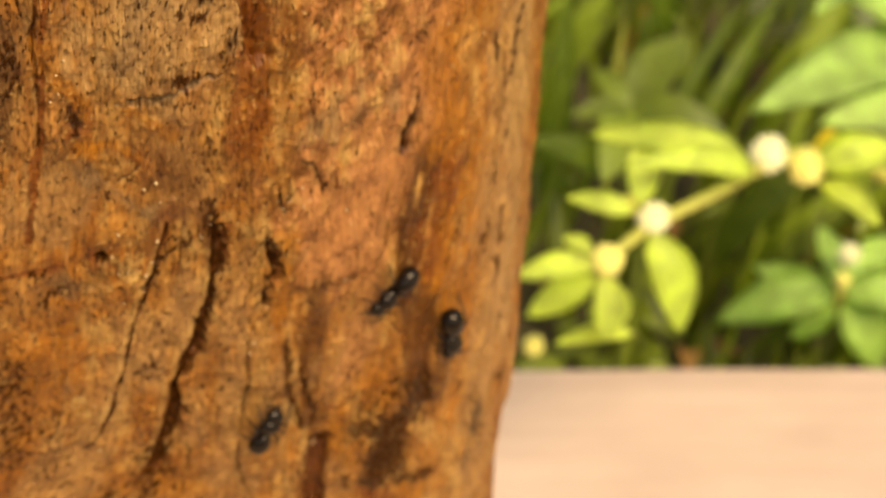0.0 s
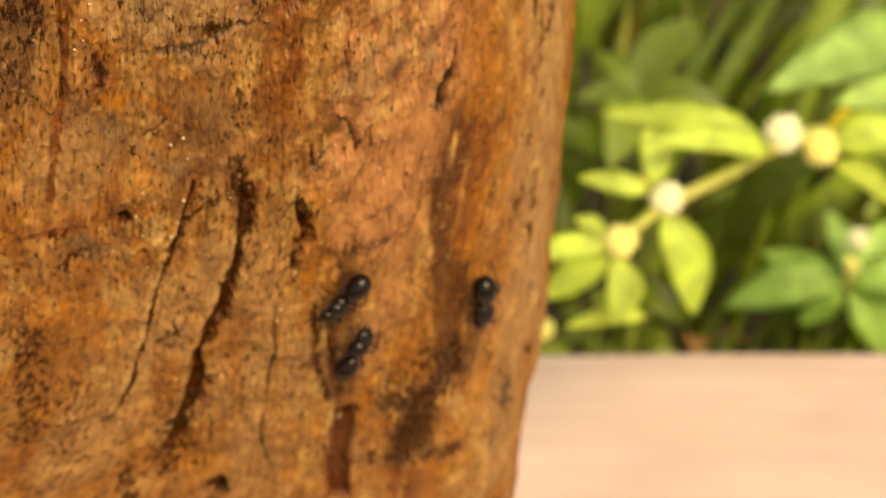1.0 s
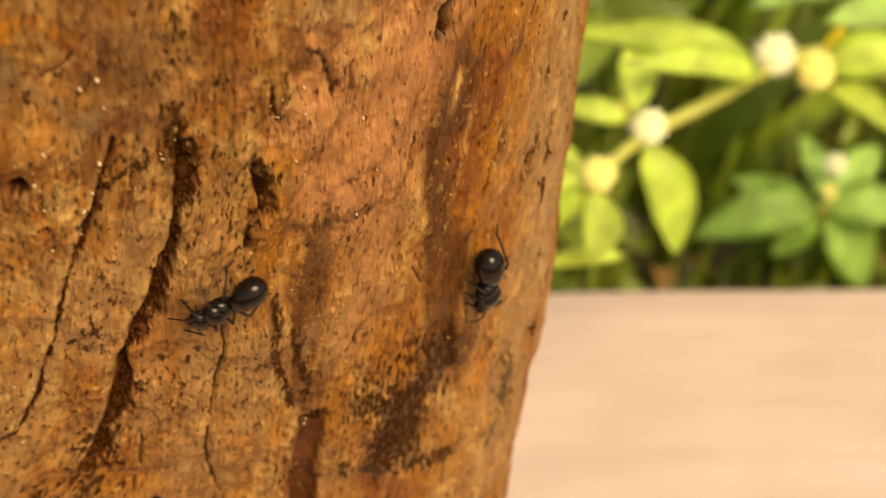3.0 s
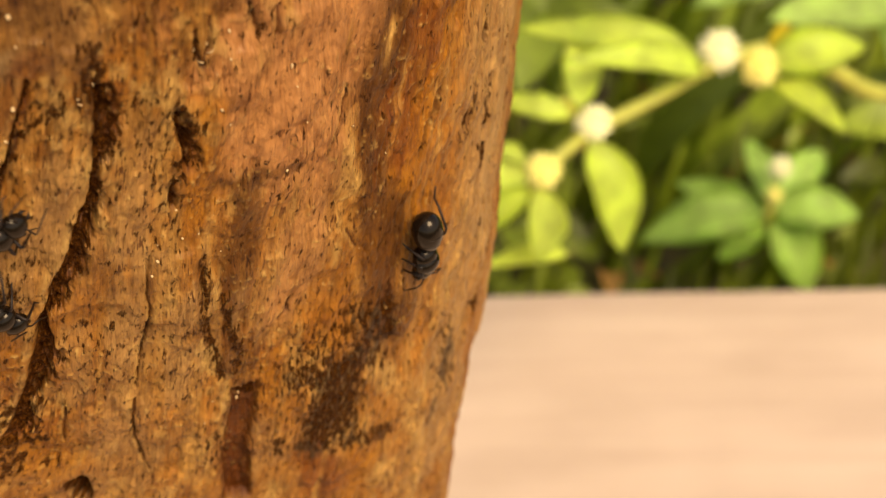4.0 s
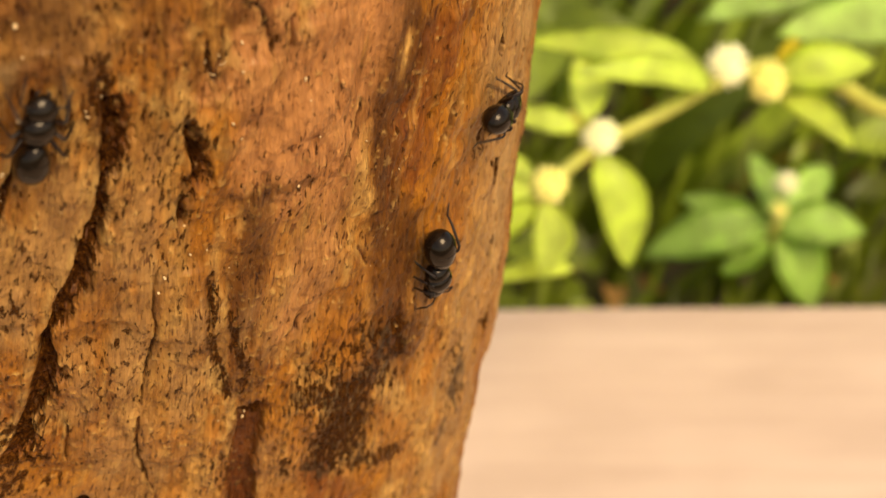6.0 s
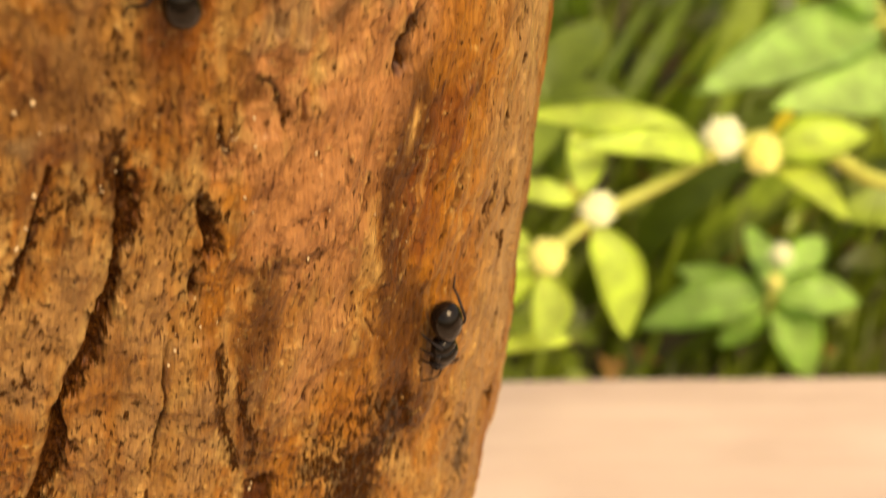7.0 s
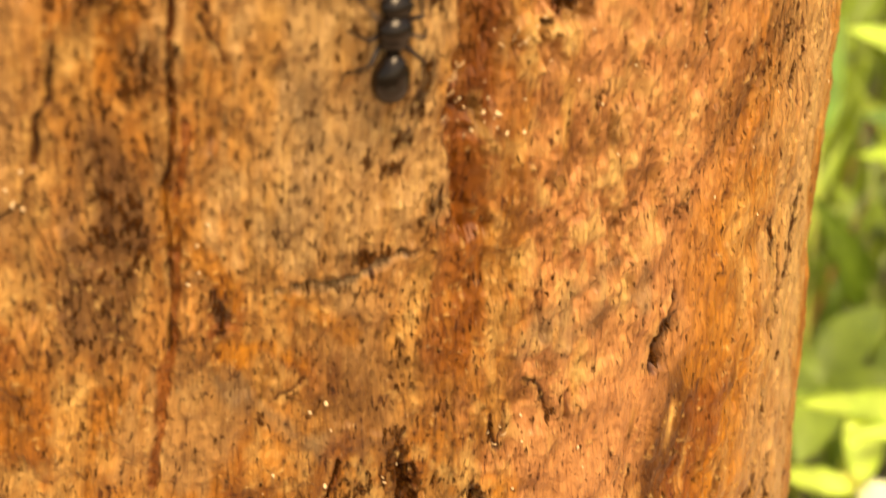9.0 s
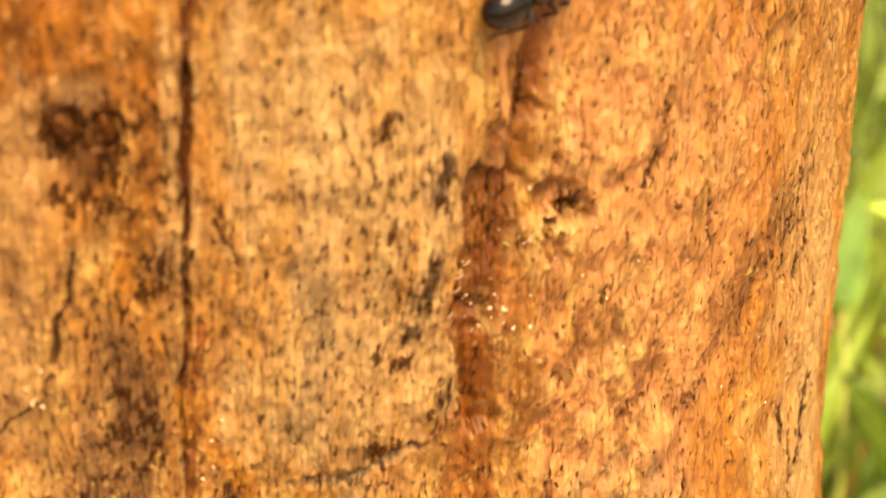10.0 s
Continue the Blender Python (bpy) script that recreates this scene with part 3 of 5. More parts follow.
stain([(-33.1, -57.0), (-32.4, -61.9), (-34.4, -66.5)], 2.40, BROWN, 0.35)
speckle([(-33.7, -61.6), (-32.6, -64.7), (-34.9, -64.9)], 0.80, 0.5)
speckle([(-33.0, -51.4), (-29.7, -52.0)], 0.75, 0.45)
stain([(-29.5, -46.8), (-29.9, -50.1)], 1.15, BROWN, 0.5)
# two shallow hollows near the rim, their shade given by colour alone
wash([(10.4, -64.6), (7.5, -66.1), (4.2, -69.0)], 3.42, UMBER, 0.5)
wash([(15.8, -63.2), (12.9, -64.8)], 4.03, UMBER, 0.45)
wash([(3.5, -76.1), (2.7, -81.8), (1.4, -85.6)], 3.60, ORANGE, 0.6)
wash([(-12.1, -63.9), (-11.9, -67.3), (-12.9, -70.8)], 1.90, UMBER, 0.5)
wash([(-25.6, -71.0), (-23.9, -72.8), (-22.4, -74.3)], 1.13, ORANGE, 0.7)
wash([(-28.0, -70.5), (-27.7, -73.2)], 1.07, RED, 0.6)
wash([(-27.1, -74.5), (-20.4, -77.3)], 7.37, UMBER, 0.4)
wash([(-26.3, -75.0), (-25.1, -76.5)], 2.55, RED, 0.45)
wash([(-7.5, -118.2), (-8.3, -121.2)], 5.04, UMBER, 0.45)
wash([(-3.4, -112.7), (-4.0, -117.4)], 3.62, UMBER, 0.5)
wash([(-23.7, -79.0), (-25.9, -84.9)], 4.12, UMBER, 0.4)
wash([(-25.4, -81.4), (-25.2, -82.6)], 1.65, GREYISH, 0.6)
# the same shade under the flake's edge, painted a second time
wash([(-15.1, -94.5), (-12.6, -94.8), (-9.2, -95.7)], 0.91, UMBER, 0.55)
wash([(-20.9, -102.9), (-22.5, -112.2)], 3.08, TAN, 0.6)
wash([(-18.5, -104.8), (-19.3, -113.4)], 3.22, TAN, 0.5)
wash([(-25.6, -106.1), (-25.5, -111.1)], 2.60, TAN, 0.5)
wash([(14.4, -80.8), (12.1, -92.6), (9.1, -107.7), (6.7, -119.2)], 7.15, TAN, 0.9)
wash([(16.5, -82.8), (13.9, -97.7), (10.5, -115.8)], 4.99, STRAW, 0.6)
wash([(15.9, -64.5), (14.8, -76.8), (12.3, -89.6)], 10.50, TAN, 0.8)
wash([(19.4, -70.2), (16.6, -80.5), (15.1, -91.5)], 6.33, STRAW, 0.6)
# flakes
plate([(-8.7, -86.2), (-10.8, -89.6), (-12.4, -92.0)], 5.87, 0.3)
plate([(-24.1, -89.7), (-26.0, -95.0), (-27.9, -99.6)], 2.70, 0.22)
plate([(-18.5, -104.8), (-19.1, -112.1), (-20.9, -118.4)], 2.93, 0.25)
plate([(-14.8, -49.7), (-15.9, -53.7), (-16.9, -57.5)], 3.30, 0.45)
plate([(-21.3, -52.4), (-22.9, -63.8)], 5.50, 0.2)
# main crack and its fellows: flap on one side, dirt and painted shade on the other
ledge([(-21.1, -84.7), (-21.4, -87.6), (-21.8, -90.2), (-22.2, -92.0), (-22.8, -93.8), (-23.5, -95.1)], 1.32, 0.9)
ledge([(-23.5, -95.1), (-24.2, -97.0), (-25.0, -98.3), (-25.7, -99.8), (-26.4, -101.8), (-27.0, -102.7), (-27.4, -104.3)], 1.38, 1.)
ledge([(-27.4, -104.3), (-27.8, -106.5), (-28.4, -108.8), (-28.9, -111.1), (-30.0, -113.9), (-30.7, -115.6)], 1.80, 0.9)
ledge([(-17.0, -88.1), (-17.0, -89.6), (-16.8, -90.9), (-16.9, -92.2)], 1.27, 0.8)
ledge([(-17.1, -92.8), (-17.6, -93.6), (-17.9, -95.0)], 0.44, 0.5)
groove([(-16.6, -100.9), (-16.8, -103.0), (-17.4, -105.2), (-17.3, -107.3)], 0.86, 0.2, UMBER, 0.6)
groove([(-17.1, -108.6), (-16.8, -110.6), (-16.5, -113.7)], 0.95, 0.2, UMBER, 0.6)
channel([(-14.7, -116.1), (-15.1, -119.2), (-15.7, -121.9), (-16.2, -124.8), (-16.4, -129.6)], 2.00, 1., RUSTDARK)
groove([(-15.5, -101.3), (-15.2, -104.8), (-15.3, -109.6), (-15.1, -114.2)], 0.52, 0.2, UMBER, 0.6)
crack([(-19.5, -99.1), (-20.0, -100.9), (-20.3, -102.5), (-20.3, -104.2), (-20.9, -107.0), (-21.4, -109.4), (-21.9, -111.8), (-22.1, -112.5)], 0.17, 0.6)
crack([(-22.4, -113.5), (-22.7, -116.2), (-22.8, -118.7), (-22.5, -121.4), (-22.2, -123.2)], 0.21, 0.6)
stain([(-17.4, -110.1), (-16.7, -114.0), (-15.9, -117.5)], 0.92, PALE, 0.6)
stain([(-15.9, -102.3), (-16.3, -105.5)], 0.93, PALE, 0.4)
speckle([(-15.2, -116.4), (-14.6, -117.0)], 1.02, 0.72)
speckle([(-16.3, -102.1), (-17.0, -105.3), (-16.9, -107.1), (-16.7, -110.3), (-16.4, -113.7)], 0.63, 0.62)
speckle([(-15.5, -104.7), (-15.1, -109.0), (-15.2, -113.5)], 0.84, 0.5)
speckle([(-23.5, -95.6), (-23.4, -97.0)], 0.95, 0.78)
speckle([(-20.8, -82.4), (-21.1, -84.5)], 1.56, 0.5)
speckle([(-20.5, -85.7), (-20.7, -89.8)], 1.17, 0.45)
speckle([(-16.8, -88.9), (-15.9, -89.0)], 1.14, 0.7)
speckle([(-17.3, -93.1), (-17.8, -94.8)], 0.33, 0.6)
speckle([(-24.2, -86.5), (-23.1, -85.7)], 0.62, 0.5)
speckle([(-25.4, -87.1), (-25.3, -87.3)], 0.45, 0.75)
speckle([(-26.0, -88.4), (-27.2, -89.6)], 0.40, 0.6)
speckle([(-28.1, -98.5), (-27.9, -101.3)], 1.80, 0.22)
speckle([(-26.4, -95.8), (-25.8, -98.1)], 1.85, 0.17)
speckle([(-29.6, -113.4), (-28.3, -116.0)], 1.20, 0.5)
speckle([(-30.2, -117.8), (-28.6, -120.8)], 2.04, 0.23)
speckle([(-21.8, -106.1), (-23.4, -110.6), (-24.8, -105.2)], 4.00, 0.14)
speckle([(-19.1, -107.0), (-19.6, -113.3)], 3.23, 0.13)
speckle([(-17.9, -86.0), (-18.5, -98.1)], 2.53, 0.19)
speckle([(-17.9, -121.0), (-17.8, -124.2)], 1.96, 0.25)
crack([(-26.7, -113.3), (-27.1, -116.5)], 0.19, 0.4)
speckle([(-12.6, -123.5), (-13.0, -125.7)], 0.68, 0.6)
crack([(-10.4, -107.8), (-11.2, -108.5), (-11.9, -109.0)], 0.24, 0.35)
stain([(-10.8, -116.2), (-8.4, -116.7), (-5.6, -117.2)], 1.47, GREY, 0.6)
stain([(-7.4, -118.3), (-8.2, -121.3), (-8.8, -123.8)], 3.37, GREY, 0.6)
stain([(-10.6, -125.9), (-7.8, -126.3), (-4.2, -127.8)], 1.21, GREY, 0.6)
stain([(-3.9, -112.3), (-5.2, -113.0), (-3.7, -115.6)], 1.70, GREY, 0.8)
speckle([(-7.5, -118.2), (-8.7, -124.2)], 4.35, 0.72)
speckle([(-10.2, -116.6), (-6.5, -117.6)], 2.65, 0.6)
speckle([(-6.4, -113.1), (-9.2, -114.5), (-10.2, -116.6)], 3.75, 0.42)
speckle([(-3.1, -112.9), (-3.0, -116.3)], 1.15, 0.66)
speckle([(-10.1, -125.6), (-4.2, -127.8)], 1.97, 0.5)
speckle([(-6.0, -115.9), (-4.0, -118.7)], 2.46, 0.42)
stain([(4.0, -123.3), (3.3, -127.4)], 1.32, GREY, 0.75)
stain([(1.5, -129.4), (0.7, -131.2)], 0.64, GREY, 0.6)
speckle([(3.6, -121.2), (2.9, -127.6)], 3.17, 0.25)
crack([(-5.1, -91.0), (-6.2, -93.6), (-7.2, -95.8)], 0.17, 0.25)
crack([(-6.1, -103.3), (-5.5, -104.8)], 0.22, 0.3)
speckle([(-10.9, -97.1), (-9.6, -95.2)], 1.88, 0.22)
speckle([(-11.0, -82.0), (-10.8, -83.7)], 1.67, 0.22)
# lower left
hole([(-30.0, -85.0), (-29.9, -85.7)], 0.85, 1.7)
wash([(-30.6, -84.4), (-30.5, -86.5)], 1.42, RED, 0.7)
stain([(-28.7, -85.9), (-28.4, -87.7)], 1.11, PALE, 0.7)
crumble([(-29.1, -86.9), (-30.0, -88.7), (-31.3, -88.3)], 2.50, 0.3)
speckle([(-29.5, -89.2), (-29.0, -89.1)], 0.34, 0.6)
groove([(-37.5, -85.8), (-35.1, -85.7), (-32.9, -85.4)], 0.54, 0.2, RED, 0.85)
speckle([(-35.0, -85.9), (-34.7, -86.1)], 0.64, 0.66)
wash([(-36.5, -84.8), (-33.7, -84.9)], 1.53, RED, 0.5)
wash([(-33.6, -87.0), (-31.4, -89.0)], 2.04, GREYISH, 0.6)
speckle([(-33.4, -87.8), (-35.3, -90.6)], 0.78, 0.5)
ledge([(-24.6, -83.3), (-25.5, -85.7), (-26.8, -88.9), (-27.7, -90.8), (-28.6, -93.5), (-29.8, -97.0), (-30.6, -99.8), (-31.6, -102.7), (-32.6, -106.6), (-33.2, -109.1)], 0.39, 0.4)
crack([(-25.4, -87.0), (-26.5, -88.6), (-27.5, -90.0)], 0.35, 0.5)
speckle([(-25.6, -87.1), (-25.4, -86.9)], 0.53, 0.75)
speckle([(-34.4, -110.1), (-33.5, -109.6)], 0.47, 0.65)
speckle([(-29.6, -100.7), (-27.5, -99.2)], 0.54, 0.5)
speckle([(-30.2, -101.6), (-28.8, -101.3)], 1.32, 0.22)
speckle([(-26.9, -94.8), (-26.7, -97.1)], 1.08, 0.25)
speckle([(-38.2, -96.4), (-38.6, -104.1), (-38.8, -110.5)], 2.10, 0.4)
speckle([(-36.2, -103.5), (-36.2, -114.5)], 2.05, 0.22)
speckle([(-29.4, -113.1), (-30.4, -119.2)], 2.50, 0.5)
speckle([(-33.0, -117.0), (-32.7, -119.2)], 1.07, 0.5)
stain([(-34.2, -102.6), (-33.7, -103.0)], 0.55, PALE, 0.8)
stain([(-34.1, -104.5), (-33.8, -104.8)], 0.55, PALE, 0.8)
speckle([(-24.6, -86.0), (-23.1, -85.0)], 1.53, 0.4)
stain([(-22.8, -84.4), (-22.4, -86.5)], 1.50, PALE, 0.5)
hole([(-27.1, -123.3), (-26.6, -124.9)], 1.06, 1.1)
speckle([(-33.2, -119.2), (-32.5, -123.0)], 0.95, 0.6)
speckle([(-27.8, -126.3), (-28.8, -128.6)], 1.83, 0.5)
# upper left
groove([(-29.1, -59.0), (-30.1, -63.3), (-30.7, -66.8), (-31.6, -70.5), (-32.7, -74.3), (-33.8, -78.3), (-34.9, -82.5)], 0.35, 0.2, RED, 0.85)
channel([(-27.0, -45.0), (-27.6, -48.2), (-28.2, -51.0), (-28.8, -54.0)], 0.26, 0.2, RUST)
channel([(-28.8, -54.0), (-29.3, -57.0), (-29.9, -60.3), (-30.4, -62.2), (-30.9, -65.4), (-31.2, -67.9)], 0.22, 0.2, RUST)
groove([(-25.9, -40.2), (-26.4, -42.6), (-27.0, -45.0), (-27.6, -48.1)], 0.22, 0.2, RUST, 0.9)
groove([(-27.0, -45.0), (-28.3, -51.0), (-29.3, -57.0), (-30.4, -62.2), (-31.3, -67.9), (-32.5, -73.2)], 0.25, 0.2, RUST, 0.9)
speckle([(-33.7, -47.0), (-33.6, -48.1), (-31.1, -46.8), (-31.0, -48.5), (-31.7, -50.2)], 1.25, 0.6)
crack([(-27.3, -45.0), (-28.1, -49.6), (-28.9, -53.9), (-29.5, -57.7), (-29.9, -59.6), (-30.5, -62.2), (-30.9, -65.4), (-31.3, -67.2), (-31.8, -70.1), (-32.5, -73.1)], 0.08, 0.2)
groove([(-28.7, -68.9), (-29.2, -70.8), (-29.3, -72.2)], 0.80, 0.2, RED, 0.85)
speckle([(-29.3, -71.5), (-29.4, -72.3)], 0.55, 0.7)
wash([(-29.2, -74.3), (-27.0, -74.0), (-25.6, -75.7)], 1.36, ORANGE, 0.95)
wash([(-27.3, -74.3), (-25.5, -76.0)], 0.90, RED, 0.5)
crack([(-27.2, -77.6), (-26.2, -77.1), (-25.4, -76.5)], 0.25, 0.35)
speckle([(-28.2, -78.2), (-28.2, -78.9)], 0.37, 0.8)
wash([(-29.4, -75.7), (-27.8, -78.3), (-26.5, -80.8)], 1.25, GREYISH, 0.6)
wash([(-26.0, -81.6), (-24.9, -81.0)], 1.50, GREYISH, 0.7)
speckle([(-21.2, -69.0), (-19.9, -69.0)], 0.82, 0.72)
stain([(-22.1, -69.6), (-20.5, -69.3)], 0.83, BROWN, 0.6)
stain([(-18.8, -63.8), (-18.5, -64.3)], 0.64, BROWN, 0.75)
stain([(-16.5, -66.8), (-16.9, -68.2)], 0.76, DARK, 0.75)
groove([(-25.3, -70.3), (-23.4, -70.2), (-20.9, -70.0), (-18.1, -69.5)], 0.36, 0.2, GREYISH, 0.5)
speckle([(-20.7, -81.7), (-20.7, -85.7)], 1.06, 0.5)
stain([(-18.1, -80.3), (-18.2, -81.2)], 0.81, BROWN, 0.6)
speckle([(-18.2, -72.8), (-20.3, -78.0)], 1.73, 0.22)
channel([(-14.1, -63.0), (-15.0, -66.3), (-15.8, -69.2)], 1.30, 0.25, RED)
wash([(-15.8, -68.6), (-17.1, -72.6), (-18.2, -76.3)], 1.47, RED, 0.6)
# right of the middle
crack([(-0.9, -78.1), (-1.3, -79.8), (-1.6, -81.6)], 0.43, 0.4)
crack([(-2.0, -80.3), (-2.5, -82.2), (-3.2, -84.3)], 0.48, 0.4)
stain([(-1.4, -80.4), (-1.8, -81.7)], 0.85, GREY, 0.6)
crack([(1.7, -72.3), (0.3, -73.1)], 0.51, 0.35)
groove([(15.1, -79.0), (14.1, -81.8), (12.4, -84.9)], 0.97, 0.2, DARK, 0.8)
groove([(10.2, -78.7), (9.9, -81.3)], 0.57, 0.2, DARK, 0.7)
groove([(11.2, -87.0), (10.4, -88.7)], 0.64, 0.2, DARK, 0.7)
groove([(9.2, -94.0), (8.1, -96.4)], 0.60, 0.2, BROWN, 0.7)
groove([(7.2, -98.3), (6.0, -102.0)], 0.56, 0.2, BROWN, 0.7)
wash([(-4.1, -77.4), (-7.0, -77.7), (-9.2, -78.5)], 2.27, GREYISH, 0.65)
wash([(-11.9, -77.3), (-12.8, -78.4)], 1.43, GREYISH, 0.5)
crack([(-11.2, -74.2), (-11.3, -77.7)], 0.29, 0.35)
crack([(-9.8, -82.0), (-10.3, -84.0)], 0.26, 0.35)
crack([(-12.3, -80.8), (-11.5, -81.4), (-11.4, -82.8)], 0.24, 0.3)
crack([(-14.9, -82.5), (-14.9, -83.9), (-14.7, -85.0), (-14.2, -83.6), (-13.8, -82.0)], 0.28, 0.4)
speckle([(-14.9, -84.1), (-14.5, -84.7)], 0.57, 0.6)
groove([(-9.9, -67.5), (-9.7, -68.0)], 0.56, 0.2, BROWN, 0.7)
stain([(-9.2, -67.5), (-8.9, -68.0)], 0.68, PALE, 0.6)
crumble([(-9.3, -69.2), (-7.4, -74.0), (-10.8, -78.9)], 9.53, 0.1)
crumble([(-14.7, -83.2), (-15.1, -87.6)], 5.47, 0.1)
# top
wash([(-33.1, -47.1), (-31.4, -47.9), (-32.6, -49.7)], 2.00, UMBER, 0.7)
wash([(-33.1, -47.1), (-33.2, -47.5)], 0.50, ORANGE, 0.8)
wash([(-31.2, -47.4), (-31.3, -47.9)], 0.55, RED, 0.7)
groove([(-32.9, -46.3), (-32.6, -46.5), (-32.4, -47.0), (-32.5, -47.6), (-32.9, -48.0), (-33.3, -48.2), (-33.7, -47.9), (-33.8, -47.4), (-33.7, -46.9), (-33.4, -46.4), (-32.9, -46.3)], 0.37, 0.3, BROWN, 0.8)
groove([(-31.1, -46.7), (-30.7, -46.9), (-30.5, -47.4), (-30.6, -48.0), (-31.0, -48.4), (-31.5, -48.5), (-31.9, -48.2), (-32.0, -47.8), (-31.9, -47.2), (-31.6, -46.8), (-31.1, -46.7)], 0.37, 0.3, BROWN, 0.8)
wash([(-33.1, -47.0), (-33.2, -47.6)], 0.63, RUST, 0.8)
wash([(-31.2, -47.4), (-31.4, -47.9)], 0.70, RUST, 0.8)
wash([(-32.2, -45.3), (-31.1, -45.7)], 0.97, GREYISH, 0.5)
stain([(-34.3, -50.5), (-33.8, -50.9)], 0.82, BROWN, 0.7)
stain([(-32.2, -50.5), (-32.2, -51.7)], 0.75, BROWN, 0.7)
speckle([(-34.1, -50.5), (-32.3, -51.4)], 1.50, 0.5)
stain([(-30.6, -55.2), (-29.7, -54.9)], 1.23, GREY, 0.75)
speckle([(-30.3, -55.3), (-31.4, -56.7)], 1.29, 0.5)
speckle([(-29.5, -51.2), (-29.3, -51.4)], 0.40, 0.6)
stain([(-33.1, -55.6), (-32.9, -56.2)], 0.77, BROWN, 0.5)
crack([(-34.1, -53.4), (-35.0, -56.0)], 0.17, 0.5)
crack([(-35.1, -56.4), (-35.9, -57.5), (-36.5, -59.7)], 0.30, 0.7)
crack([(-36.6, -60.4), (-37.0, -61.0), (-37.5, -62.1), (-38.7, -63.1), (-40.1, -63.9), (-41.2, -63.8)], 0.17, 0.5)
stain([(-37.9, -61.8), (-37.8, -62.0)], 0.31, PALE, 0.8)
wash([(-33.5, -58.9), (-34.0, -65.9), (-36.1, -71.1)], 2.67, GREYISH, 0.45)
speckle([(-33.5, -58.9), (-34.0, -65.9), (-36.1, -71.1)], 3.47, 0.24)
speckle([(-32.2, -63.0), (-32.9, -66.8)], 1.21, 0.5)
speckle([(-28.8, -46.9), (-29.3, -51.4)], 2.25, 0.22)
crack([(-27.2, -53.0), (-26.9, -54.4)], 0.19, 0.4)
crack([(-26.7, -54.6), (-26.6, -55.8)], 0.18, 0.4)
wash([(-41.2, -68.8), (-40.8, -71.2)], 2.00, RED, 0.6)
wash([(-29.6, -67.1), (-28.4, -69.1), (-28.4, -70.8)], 1.20, ORANGE, 0.8)
stain([(-29.4, -70.2), (-29.4, -72.0)], 0.72, GREY, 0.75)
wash([(-30.4, -65.5), (-29.9, -63.8)], 1.60, ORANGE, 0.6)
speckle([(-17.4, -49.4), (-18.0, -49.9)], 0.70, 0.68)
stain([(-15.1, -52.6), (-15.6, -53.7)], 1.32, GREY, 0.8)
speckle([(-15.1, -52.6), (-15.7, -54.7)], 1.54, 0.4)
stain([(-18.4, -55.2), (-19.1, -56.2)], 0.57, BROWN, 0.75)
stain([(-16.5, -58.0), (-17.3, -60.1), (-18.3, -61.9)], 0.89, GREY, 0.75)
speckle([(-16.6, -57.9), (-18.3, -61.9)], 1.54, 0.25)
speckle([(-20.4, -62.6), (-20.1, -62.8)], 0.66, 0.66)
speckle([(-19.4, -64.0), (-18.7, -63.5)], 0.72, 0.66)
stain([(-16.6, -66.5), (-17.4, -67.9)], 0.82, GREY, 0.75)
speckle([(-21.6, -68.7), (-19.9, -69.1)], 0.62, 0.7)
groove([(-26.1, -70.7), (-23.4, -70.6), (-21.2, -70.2), (-18.8, -69.5)], 0.43, 0.2, GREYISH, 0.6)
speckle([(-24.9, -70.4), (-20.6, -71.1)], 1.05, 0.25)
wash([(-24.3, -57.1), (-23.1, -59.0), (-22.2, -61.2)], 1.70, GREYISH, 0.55)
speckle([(-22.0, -49.3), (-21.9, -56.9), (-23.6, -65.1)], 7.37, 0.1)
speckle([(-18.8, -50.5), (-18.3, -56.2), (-19.6, -62.5)], 3.60, 0.17)
speckle([(-24.7, -63.4), (-25.0, -64.4)], 0.40, 0.5)
channel([(-12.1, -54.1), (-12.8, -57.1), (-13.8, -60.4), (-14.5, -62.0)], 2.91, 0.8, RUST)
channel([(-14.6, -61.6), (-14.7, -64.0), (-14.8, -66.1), (-14.6, -69.2)], 2.15, 0.65, RUST)
wash([(-14.8, -69.1), (-15.3, -72.8), (-16.4, -77.3)], 2.33, RUST, 0.85)
channel([(-9.9, -48.5), (-10.5, -51.7), (-10.9, -54.7)], 1.33, 0.3, RUST)
crack([(-13.5, -54.0), (-14.5, -57.2), (-14.7, -60.1), (-15.7, -61.3)], 0.19, 0.4)
speckle([(-12.1, -54.7), (-13.6, -59.5)], 2.28, 0.22)
crumble([(-8.7, -51.2), (-8.7, -56.3), (-9.7, -59.3)], 3.15, 0.4)
crumble([(-13.9, -62.1), (-13.2, -64.5)], 1.00, 0.4)
stain([(-13.6, -61.2), (-13.8, -62.3), (-13.1, -64.3)], 0.53, PALE, 0.7)
stain([(-10.3, -58.0), (-8.9, -58.1)], 1.02, PALE, 0.5)
groove([(-8.9, -57.6), (-8.3, -56.9), (-7.3, -57.6)], 0.32, 0.2, BROWN, 0.8)
crumble([(-9.3, -58.3), (-7.7, -56.9), (-7.0, -58.1)], 1.47, 0.5)
wash([(-8.4, -57.2), (-8.1, -57.6)], 0.88, RED, 0.7)
crumble([(-3.5, -53.3), (-3.2, -62.6), (-5.8, -70.9)], 12.50, 0.1)
groove([(-1.6, -56.0), (-3.0, -57.4)], 0.56, 0.2, DARK, 0.8)
groove([(-5.8, -63.1), (-6.6, -63.9)], 0.47, 0.2, BROWN, 0.7)
groove([(0.8, -72.4), (-0.5, -73.0)], 0.51, 0.2, BROWN, 0.6)
